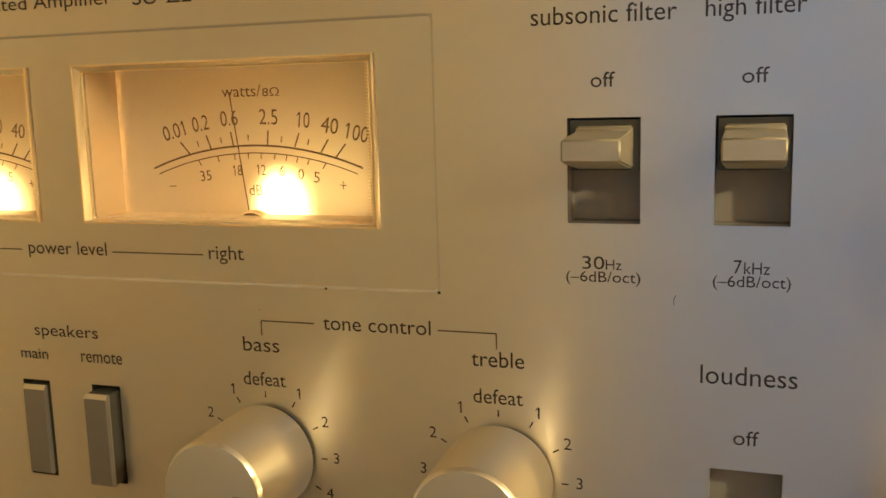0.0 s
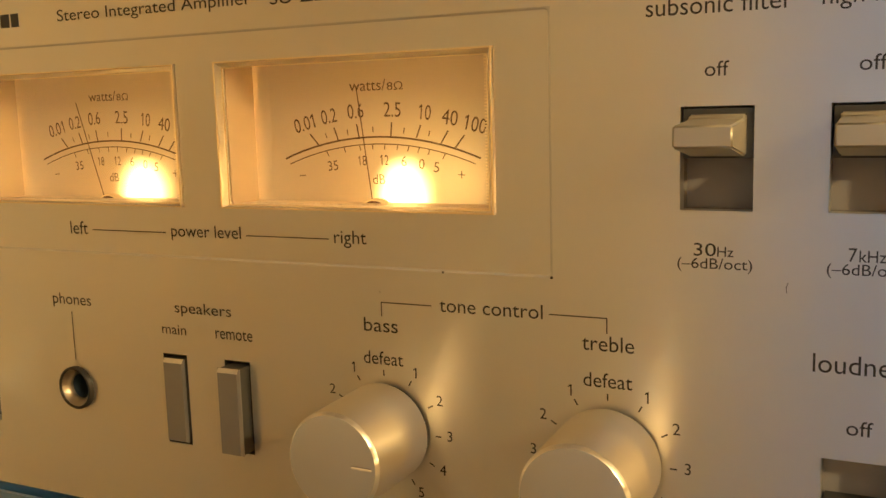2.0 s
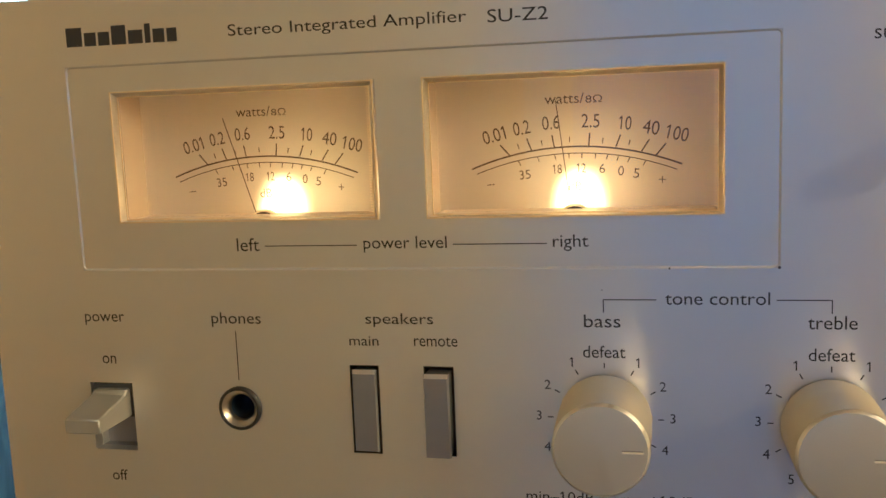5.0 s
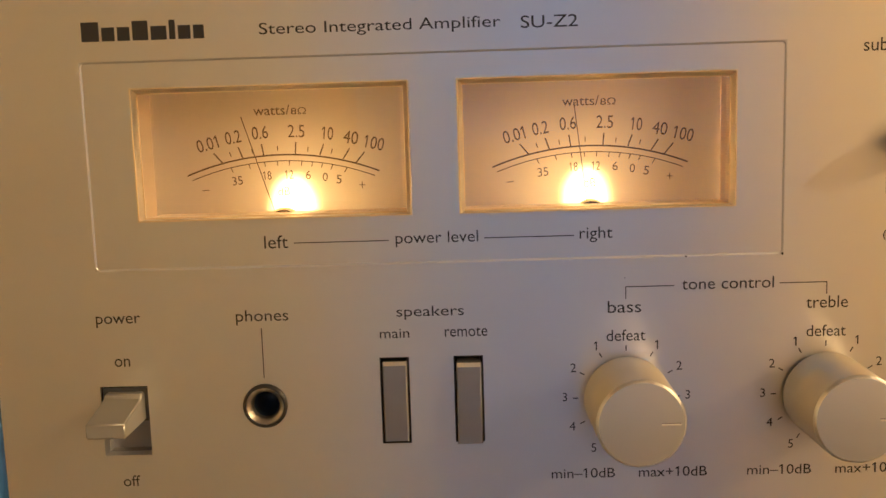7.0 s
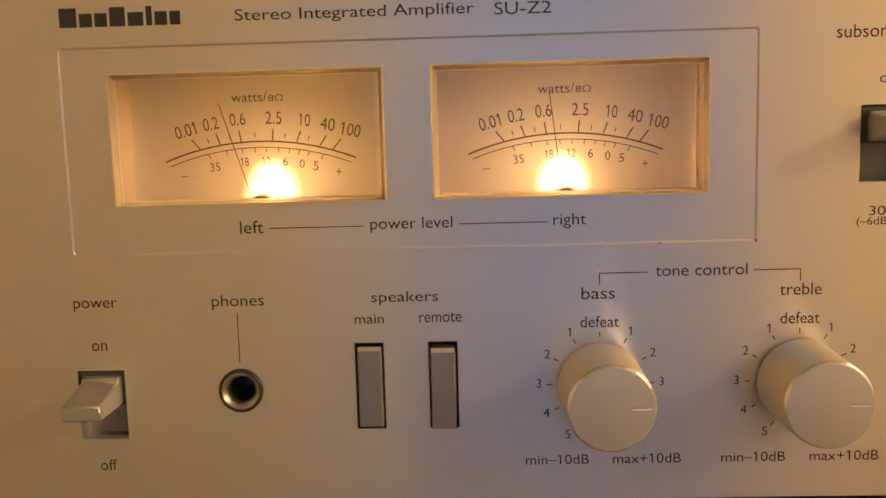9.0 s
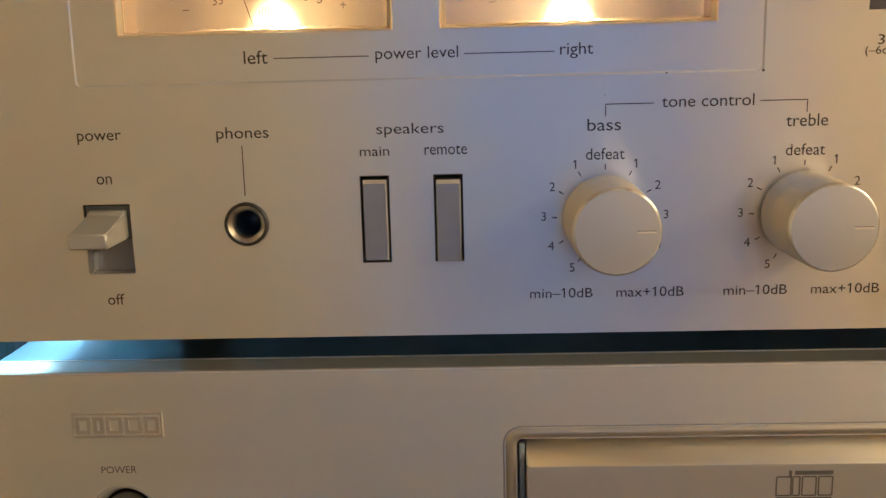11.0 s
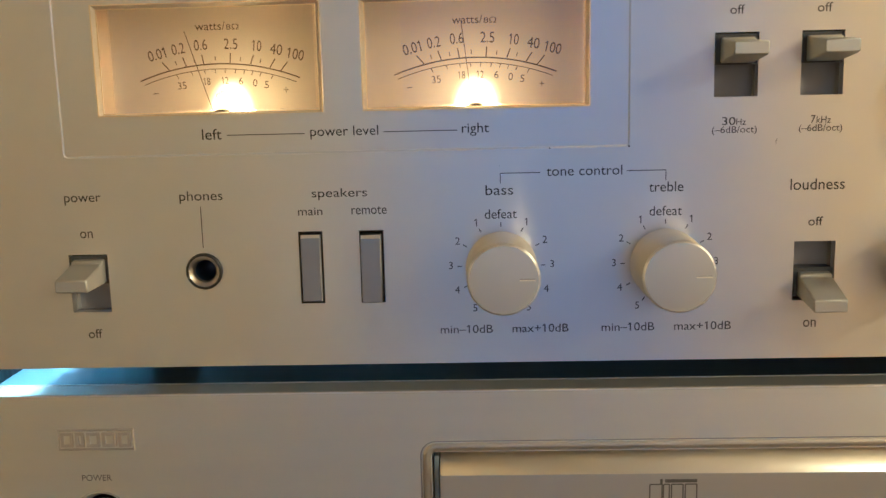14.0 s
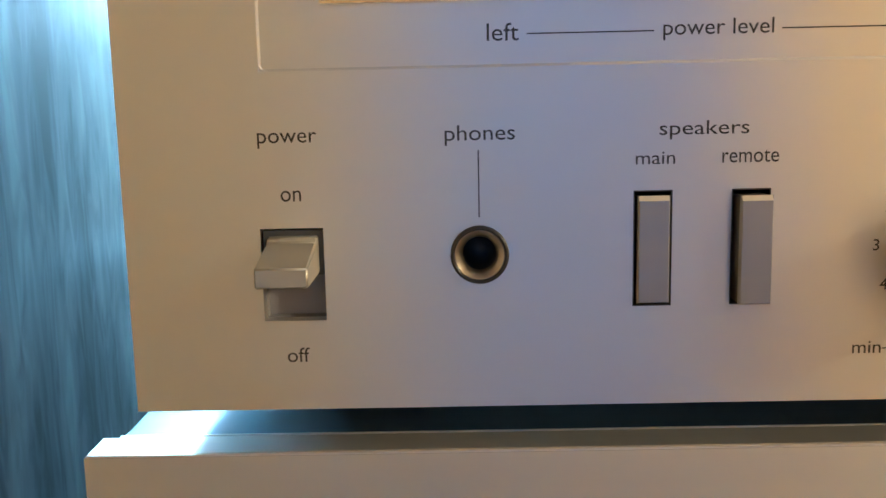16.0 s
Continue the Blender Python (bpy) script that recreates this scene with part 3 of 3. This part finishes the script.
def lever_switch(slot, up, droop):
    """A paddle switch in its slot; up: which half the paddle stands in."""
    x0, x1, z0, z1 = slot
    s = part("switch_well", merge(plate(x0 - 0.001, x1 + 0.001, z0 - 0.001, z1 + 0.001, 0.0031, 0.0056, [(x0, x1, z0, z1)]), boxed(x0 - 0.001, x1 + 0.001, 0.0056, 0.0064, z0 - 0.001, z1 + 0.001)), SHUTTER, amp, "grey back of a paddle switch's slot")
    zc = z1 - 0.0045 if up else z0 + 0.0047
    part("dark_carrier", boxed(x0 + 0.0004, x1 - 0.0002, 0.0005, 0.0055, zc - 0.0037, zc + 0.0041), KEY_BODY, s)
    mx = (x0 + x1) / 2 + 0.0002
    secs = []
    for y, w, lo, hi in ((0.0006, 0.0043, -0.0033, 0.0032), (-0.0013, 0.0043, -0.0033, 0.0032), (-0.0018, 0.0043, -0.0032, 0.0025), (-0.0131, 0.0043, -0.0017, 0.0016)):
        d = zc + droop * max(0.0, -y) / 0.0129
        secs.append([(mx - w, y, d + lo), (mx + w, y, d + lo), (mx + w, y, d + hi), (mx - w, y, d + hi)])
    bm = loft(secs)
    bmesh.ops.recalc_face_normals(bm, faces=bm.faces)
    bmesh.ops.bevel(bm, geom=[e for e in bm.edges if e.calc_face_angle(0) > 0.5], offset=0.00028, segments=3, affect="EDGES")
    paddle = part("paddle", bm, LEVER, s, "satin metal paddle with bright edges")
    for p in paddle.data.polygons:
        p.use_smooth = p.area < 1.5e-6


lever_switch(SLOTS[0], True, -0.0017)
lever_switch(SLOTS[1], True, 0.0002)
lever_switch(SLOTS[2], True, 0.0002)
lever_switch(SLOTS[3], False, -0.0033)


def push_key(slot, front_y):
    x0, x1, z0, z1 = slot
    w = part("key_well", merge(boxed(x0, x0 + 0.0002, 0.0001, 0.012, z0, z1), boxed(x1 - 0.0002, x1, 0.0001, 0.012, z0, z1), boxed(x0, x1, 0.0001, 0.012, z0, z0 + 0.0002),
             boxed(x0, x1, 0.0001, 0.012, z1 - 0.0002, z1), boxed(x0, x1, 0.012, 0.0122, z0, z1)), BLACK, amp, "black slot of a push key")
    part("key", boxed(x0 + 0.0007, x1 - 0.0006, front_y + 0.0007, 0.010, z0 + 0.0007, z1 - 0.0010, 0.0002, 1), KEY_BODY, w, "dark plastic body of a push key")
    bm = loft([[(x0 + a, y, z0 + a), (x1 - a + 0.0001, y, z0 + a), (x1 - a + 0.0001, y, z1 - b), (x0 + a, y, z1 - b)] for y, a, b in ((front_y + 0.0009, 0.0006, 0.0009), (front_y + 0.0006, 0.0006, 0.0009), (front_y, 0.0009, 0.0017))])
    bmesh.ops.recalc_face_normals(bm, faces=bm.faces)
    part("key_cap", bm, BUTTON, w, "grey metal face of a push key")
    # pale wedge laid over the upper bevel to paint its highlight
    bm = loft([[(x, front_y - 0.00004, z1 - 0.00172), (x, front_y + 0.00056, z1 - 0.00086), (x, front_y + 0.0008, z1 - 0.0009), (x, front_y + 0.0003, z1 - 0.0017)] for x in (x0 + 0.0008, x1 - 0.0007)])
    bmesh.ops.recalc_face_normals(bm, faces=bm.faces)
    part("key_highlight", bm, EDGE, w, "pale strip for the highlight on a push key's upper bevel")


push_key(PUSH_SLOTS[0], -0.0011)
push_key(PUSH_SLOTS[1], -0.0036)

jack = part("headphone_jack", lathe([(0.0, 0.009), (0.0022, 0.008), (0.0029, 0.006), (0.0029, 0.0012)], JX, JZ, 48), SOCKET, amp, "dark headphone socket, a navy reflection put into its colour", True)
part("socket_ring", lathe([(0.0029, 0.0012), (0.0031, 0.0003), (0.0034, -0.0002), (0.0041, -0.0009), (0.0042, -0.0010), (0.0043, -0.0008)], JX, JZ, 64), JACK_RING, jack, "brassy metal ring", True)
part("socket_rim", lathe([(0.0043, -0.0008), (0.0043, -0.0012), (0.0047, -0.0013), (0.0050, -0.0009), (0.0050, 0.0001)], JX, JZ, 64), RIM, jack, "dark outer rim", True)

# ---- power meters ----
DY = 0.0120


def power_meter(x0, x1, needle_deg):
    cx = (x0 + x1) / 2
    m = part("power_meter", merge(*[plate(x0 - 0.0004, x1 + 0.0004, MZ0 - 0.0004, MZ1 + 0.0004, 0.0031, DY + 0.002, [(x0 + 0.0003, x1 - 0.0003, MZ0 + 0.0002, MZ1 - 0.0003)])]), TAN, amp, "lit power meter with a cream dial and dark needle")
    # bevelled rim of the window, then the clear cover inside it
    def loop(o, y):
        return [(x0 + o, y, MZ0 + o * 0.5), (x1 - o, y, MZ0 + o * 0.5), (x1 - o, y, MZ1 - o), (x0 + o, y, MZ1 - o)]

    rim = part("window_rim", ring_loft([loop(0.00005, 0.0006), loop(0.00005, -0.0004), loop(0.0004, -0.0006), loop(0.0013, 0.0006), loop(0.0014, 0.0010), loop(0.0010, 0.0012), loop(0.00005, 0.0006)]), PEACH, m, "clear bevelled rim of the window, tinged peach")
    rim.visible_shadow = False
    secs = []
    for y, o in ((0.0003, 0.00128), (0.0004, 0.00122), (0.0009, 0.00122)):
        secs.append([(x0 + o, y, MZ0 + o), (x1 - o, y, MZ0 + o), (x1 - o, y, MZ1 - o), (x0 + o, y, MZ1 - o)])
    bm = loft(secs)
    cover = part("cover", bm, ACRYLIC, m, "clear acrylic window")
    cover.visible_shadow = False
    # dial sheet, lamp house and bulb
    dial = part("dial", sheet(x0 + 0.0003, x1 - 0.0003, DY, MZ0 + 0.0002, MZ1 - 0.0003), DIAL, m, "milky backlit dial")
    house = merge(boxed(x0, x1, 0.042, 0.043, MZ0 - 0.004, MZ1 + 0.002), boxed(x0 - 0.001, x0, DY + 0.0005, 0.041, MZ0 - 0.004, MZ1 + 0.002), boxed(x1, x1 + 0.001, DY + 0.0005, 0.041, MZ0 - 0.004, MZ1 + 0.002),
                  boxed(x0, x1, DY + 0.0021, 0.041, MZ1 + 0.001, MZ1 + 0.002), boxed(x0, x1, DY + 0.0021, 0.041, MZ0 - 0.004, MZ0 - 0.003))
    part("lamp_house", house, WHITE_BOX, m)
    bm = bmesh.new()
    bmesh.ops.create_uvsphere(bm, u_segments=20, v_segments=12, radius=0.0048)
    bmesh.ops.scale(bm, vec=(1.05, 1.0, 1.5), verts=bm.verts)
    bmesh.ops.translate(bm, vec=(cx + 0.0003, DY + 0.0130, 0.1812), verts=bm.verts)
    part("bulb", bm, BULB, m, "small lit warm bulb", True)
    # pale beads added for light in the acrylic's edges, outer and inner; fine teeth inside
    def bead(o, w, y):
        return plate(x0 + o, x1 - o, MZ0 + o * 0.5, MZ1 - o, y, y + 0.00025, [(x0 + o + w, x1 - o - w, MZ0 + o * 0.5 + w, MZ1 - o - w)])

    part("outer_glow_bead", bead(0.0001, 0.00028, -0.00085), BEAD, m, "pale bead added for the light in the window's outer edge")
    part("inner_glow_bead", bead(0.00125, 0.0002, 0.00035), BEAD, m, "pale bead added for the light in the window's inner edge")
    for i in range(46):
        z = MZ0 + 0.0015 + i * 0.00058
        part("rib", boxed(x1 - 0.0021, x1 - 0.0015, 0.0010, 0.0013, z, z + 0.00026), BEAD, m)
    # scale
    py = DY - 0.00012
    zc, R = 0.1943 - 0.0597, 0.0597

    def arc(r, half, width):
        pts = [(cx + r * math.sin(a), zc + r * math.cos(a)) for a in np.linspace(-half, half, 40)]
        return strip(pts, width, py)

    part("scale_line", arc(R, 0.382, 0.00038), DIAL_INK, dial, "", None)
    part("scale_line", arc(R - 0.0014, 0.372, 0.00022), DIAL_INK, dial, "", None)
    px, pz = cx, 0.1745
    for text, dx, z, w, turn in (("0.01", -0.0172, 0.1972, 0.0050, 14), ("0.2", -0.0112, 0.1986, 0.0036, 9), ("0.6", -0.0049, 0.1995, 0.0037, 4), ("2.5", 0.0035, 0.1996, 0.0038, -2), ("10", 0.0107, 0.1989, 0.0026, -6), ("40", 0.0160, 0.1978, 0.0034, -9), ("100", 0.0213, 0.1964, 0.0046, -13)):
        part("scale_number", word(text, cx + dx - w / 2, cx + dx + w / 2, z - 0.00145, z + 0.00145, py, turn), DIAL_INK, dial, "", None)
    for dx0, z0, dx1, z1 in ((-0.0159, 0.1951, -0.0137, 0.1925), (-0.0101, 0.1963, -0.0091, 0.1936), (-0.0047, 0.1969, -0.0042, 0.1939), (0.0033, 0.1971, 0.0030, 0.1940), (0.0097, 0.1965, 0.0087, 0.1940), (0.0156, 0.1953, 0.0140, 0.1929), (0.0190, 0.1944, 0.0169, 0.1919)):
        part("scale_tick", strip([(cx + dx0, z0), (cx + dx1, z1)], 0.00032, py), DIAL_INK, dial, "", None)
    for dx, z in ((-0.0120, 0.1947), (-0.0069, 0.1953), (-0.0010, 0.1958), (0.0060, 0.1954), (0.0115, 0.1948)):
        ux, uz = dx * 0.014, 0.00055
        part("scale_tick", strip([(cx + dx + ux, z + uz), (cx + dx - ux, z - uz)], 0.00024, py), DIAL_INK, dial, "", None)
    for dx in (-0.0121, -0.0079, -0.0042, -0.0012, 0.0016, 0.0045, 0.0070, 0.0093, 0.0116, 0.0149):
        a = math.asin(dx / (R - 0.0014))
        z = zc + (R - 0.0014) * math.cos(a)
        part("scale_tick", strip([(cx + dx, z), (cx + dx * 0.955, z - 0.0011)], 0.00022, py), DIAL_INK, dial, "", None)
    for text, dx, z, w in (("35", -0.0107, 0.1886, 0.0024), ("18", -0.0037, 0.1896, 0.0019), ("12", 0.0014, 0.1897, 0.0019), ("6", 0.0058, 0.1895, 0.0012), ("0", 0.0097, 0.1889, 0.0012), ("5", 0.0129, 0.1883, 0.0012), ("dB", 0.0, 0.1859, 0.0028)):
        part("scale_number", word(text, cx + dx - w / 2, cx + dx + w / 2, z - 0.001, z + 0.001, py, -dx * 500), DIAL_INK, dial, "", None)
    part("scale_sign", strip([(cx - 0.0190, 0.1865), (cx - 0.0174, 0.1866)], 0.0002, py), DIAL_INK, dial, "", None)
    part("scale_sign", merge(strip([(cx + 0.0175, 0.1869), (cx + 0.0189, 0.1868)], 0.0002, py), strip([(cx + 0.0182, 0.1876), (cx + 0.0182, 0.1861)], 0.0002, py)), DIAL_INK, dial, "", None)
    part("lettering", word("watts/", cx - 0.0061, cx + 0.0022, 0.2034, 0.2056, py), DIAL_INK, dial, "", None)
    part("lettering", word("8\u03a9", cx + 0.0025, cx + 0.0060, 0.2034, 0.2050, py), DIAL_INK, dial, "", None)
    # needle and its cap
    a = radians(needle_deg)
    s, c = math.sin(a), math.cos(a)
    ny = DY - 0.0016
    tip, root = (px + 0.0300 * s, pz + 0.0300 * c), (px + 0.0066 * s, pz + 0.0066 * c)
    part("needle", merge(strip([root, tip], 0.00020, ny), strip([root, tip], 0.00020, ny + 0.0001)), DIAL_INK, m, "thin dark needle", None)
    bm = lathe([(0.0, ny - 0.0012), (0.0036, ny - 0.0010), (0.0036, ny + 0.0010)], cx, 0.1782, 48)
    part("needle_cap", bm, DIAL_INK, m, "dark hub of the needle")
    part("cap_ring", lathe([(0.0036, ny - 0.0011), (0.0039, ny - 0.0012), (0.0040, ny - 0.0009), (0.0040, ny + 0.0010)], cx, 0.1782, 48), BEAD, m, "pale ring round the hub", True)
    part("light_ledge", boxed(x0 + 0.0016, x1 - 0.0016, 0.0042, DY - 0.0004, MZ0 + 0.0002, MZ0 + 0.0006), IVORY, m, "pale ledge along the window's foot")


power_meter(*METERS[0], -17.0)
power_meter(*METERS[1], -7.0)

# ---- CD player ----
CX0, CX1, CZ0, CZ1 = -0.0104, 0.4236, 0.0110, 0.1033
cd = thing("cd_player", "champagne silver disc player with a closed tray", "disc player", 0.2066, 0.13, 0.0)
TX0, TX1, TZ0, TZ1 = 0.1187, 0.2945, 0.0400, 0.0883
PBX, PBZ = 0.0261, 0.0660
part("front_panel", plate(CX0, CX1, CZ0, CZ1 - 0.0006, 0.0, 0.0092, [(TX0 + 0.003, TX1 - 0.003, TZ0 + 0.003, TZ1 - 0.003)], [(PBX, PBZ, 0.0086)]), ALU_CD, cd)
bm = loft([[(CX0, 0.0, CZ1 - 0.0006), (CX0 + 0.0005, 0.0006, CZ1), (CX0 + 0.0005, 0.0088, CZ1), (CX0, 0.0092, CZ1 - 0.0006)], [(CX1, 0.0, CZ1 - 0.0006), (CX1 - 0.0005, 0.0006, CZ1), (CX1 - 0.0005, 0.0088, CZ1), (CX1, 0.0092, CZ1 - 0.0006)]])
part("panel_top", bm, TRAY, cd, "smooth rounded upper edge of the front")
# highlight of the upper chamfer, made as a strip of paler metal
part("top_highlight", boxed(CX0 + 0.0004, CX1 - 0.0004, 0.00005, 0.00045, CZ1 - 0.00065, CZ1 - 0.0001, 0.0001, 1), EDGE, cd, "thin pale strip for the highlight along the front's top")
# invented strip in the joint, there to give the glints of leaking light
part("lid_joint_glint", boxed(CX0 + 0.0034, CX1 - 0.0034, 0.0094, 0.0098, CZ1 - 0.004, CZ1 + 0.0001), EDGE, cd, "pale strip added for the glints where the lid meets the front")
part("lid", boxed(CX0 + 0.0032, CX1 - 0.0032, 0.0100, 0.285, 0.0135, CZ1 - 0.0004, 0.0008), LID, cd, "painted steel lid, tinted for the bluish window light")
for fx, fy in ((0.04, 0.04), (0.375, 0.04), (0.04, 0.24), (0.375, 0.24)):
    bm = bmesh.new()
    bmesh.ops.create_cone(bm, cap_ends=True, segments=32, radius1=0.018, radius2=0.02, depth=0.0136)
    bmesh.ops.translate(bm, vec=(fx, fy, 0.0068), verts=bm.verts)
    part("foot", bm, RUBBER, cd)


def rounded(x0, x1, z0, z1, r, y, n=8):
    pts = []
    for qx, qz, a0 in ((x1 - r, z1 - r, 0), (x0 + r, z1 - r, 90), (x0 + r, z0 + r, 180), (x1 - r, z0 + r, 270)):
        for i in range(n + 1):
            a = radians(a0 + 90 * i / n)
            pts.append((qx + r * math.cos(a), y, qz + r * math.sin(a)))
    return pts


bay = part("tray_bay", ring_loft([rounded(TX0, TX1, TZ0, TZ1, 0.0042, -0.0002), rounded(TX0 + 0.0003, TX1 - 0.0003, TZ0 + 0.0003, TZ1 - 0.0003, 0.0040, 0.0004), rounded(TX0 + 0.0005, TX1 - 0.0005, TZ0 + 0.0005, TZ1 - 0.0005, 0.0038, -0.0004),
            rounded(TX0 + 0.0026, TX1 - 0.0026, TZ0 + 0.0026, TZ1 - 0.0026, 0.0022, -0.0002), rounded(TX0 + 0.0031, TX1 - 0.0031, TZ0 + 0.0031, TZ1 - 0.0031, 0.0018, 0.0008), rounded(TX0 + 0.0031, TX1 - 0.0031, TZ0 + 0.0031, TZ1 - 0.0031, 0.0018, 0.009)]), LIP, cd, "dull raised rim round the tray", True)
part("bay_back", boxed(TX0 + 0.002, TX1 - 0.002, 0.009, 0.0098, TZ0 + 0.002, TZ1 - 0.002), RECESS, bay)
for sx in (TX0 + 0.0036, TX1 - 0.0048):
    part("side_recess", boxed(sx, sx + 0.0013, 0.0004, 0.0088, 0.0690, TZ1 - 0.0045, 0.0003), RECESS, bay, "blue grey recess beside the tray")
part("rim_gap", ring_loft([rounded(TX0 - 0.00032, TX1 + 0.00032, TZ0 - 0.00032, TZ1 + 0.00032, 0.0045, -0.00005), rounded(TX0, TX1, TZ0, TZ1, 0.0042, -0.00012)]), SHUTTER, bay, "dark line round the tray's rim")
# tray front: curved upper edge running into a flat face
DX0, DX1 = TX0 + 0.0052, TX1 - 0.0052
curve = [(0.0097 - 0.01406 * math.sin(radians(a)), 0.0717 + 0.01406 * math.cos(radians(a))) for a in (5, 11, 17, 23, 29, 35, 41, 47, 53, 58)]
bm = bmesh.new()
ends = [[bm.verts.new((x, y, z)) for y, z in curve] for x in (DX0, DX0 + 0.0006, DX1 - 0.0006, DX1)]
for a, b in zip(ends, ends[1:]):
    for i in range(len(curve) - 1):
        bm.faces.new((a[i], b[i], b[i + 1], a[i + 1]))
for v in ends[0] + ends[3]:
    v.co.y += 0.0012
tray = part("disc_tray", boxed(DX0, DX1, -0.0022, 0.0085, 0.0678, 0.0791, 0.00012), TRAY, cd, "closed disc tray with a rounded upper edge")
# the curve takes the lightened metal, so its warm shine is partly painted
part("tray_edge", bm, TRAY_EDGE_LIT, tray, "rounded upper edge, its metal coloured lighter for warm light", True)
part("display_window", boxed(DX0, DX1, 0.0000, 0.0085, TZ0 + 0.0036, 0.0673, 0.0006), DISPLAY, cd, "dark glossy display window")
# disc mark: plain outlined shapes and bars
for x0, x1, z0, z1 in ((0.1824, 0.1858, 0.0713, 0.0760), (0.1862, 0.1878, 0.0713, 0.0760), (0.1884, 0.1916, 0.0713, 0.0760), (0.1922, 0.1954, 0.0713, 0.0760)):
    part("mark_shape", merge(*[strip([a, b], 0.00036, -0.0023) for a, b in (((x0, z0), (x1, z0)), ((x1, z0), (x1, z1)), ((x1, z1), (x0, z1)), ((x0, z1), (x0, z0)))]), FADED, tray, "plain outlined shape of a disc mark", None)
part("mark_bar", strip([(0.1866, 0.0770), (0.1955, 0.0770)], 0.0010, -0.0023), FADED, tray, "", None)
part("mark_bar", strip([(0.1824, 0.0704), (0.1953, 0.0704)], 0.0009, -0.0023), FADED, tray, "", None)
part("mark_shape", strip([(0.1856, 0.0760), (0.1856, 0.0776)], 0.0007, -0.0023), FADED, tray, "", None)
# maker's plate: raised frame with plain blocks
badge = part("name_plate", merge(ridge(0.0156, 0.0371, 0.0873, 0.0931, 0.0007, 0.00045)), BADGE, cd, "raised metal name plate with plain blocks")
x = 0.0163
for w in (0.0042, 0.0032, 0.0045, 0.0047, 0.0042):
    e = x + w - 0.0007
    part("name_block", plate(x, e, 0.0881, 0.0923, -0.0005, 0.0003, [(x + 0.0009, e - 0.0008, 0.0889, 0.0915)]), BADGE, badge)
    x += w
part("lettering", word("POWER", 0.0213, 0.0299, 0.0778, 0.0796, -0.00008), FADED, cd, "grey printed word POWER", None)
pb = part("power_button", lathe([(0.0087, -0.0001), (0.0083, -0.0003), (0.0079, 0.0002), (0.0066, 0.0026), (0.0064, 0.006), (0.0, 0.006)], PBX, PBZ, 64), BOWL, cd, "round metal power button in a dark well", True)
part("well", lathe([(0.0064, 0.0028), (0.0062, 0.0055), (0.0, 0.0055)], PBX, PBZ, 48), KEY_BODY, pb, "", True)
part("cap", lathe([(0.0058, 0.005), (0.0058, -0.0006), (0.0055, -0.0010), (0.0, -0.0001)], PBX, PBZ, 64), SPUN, pb, "shiny spun metal cap", True)
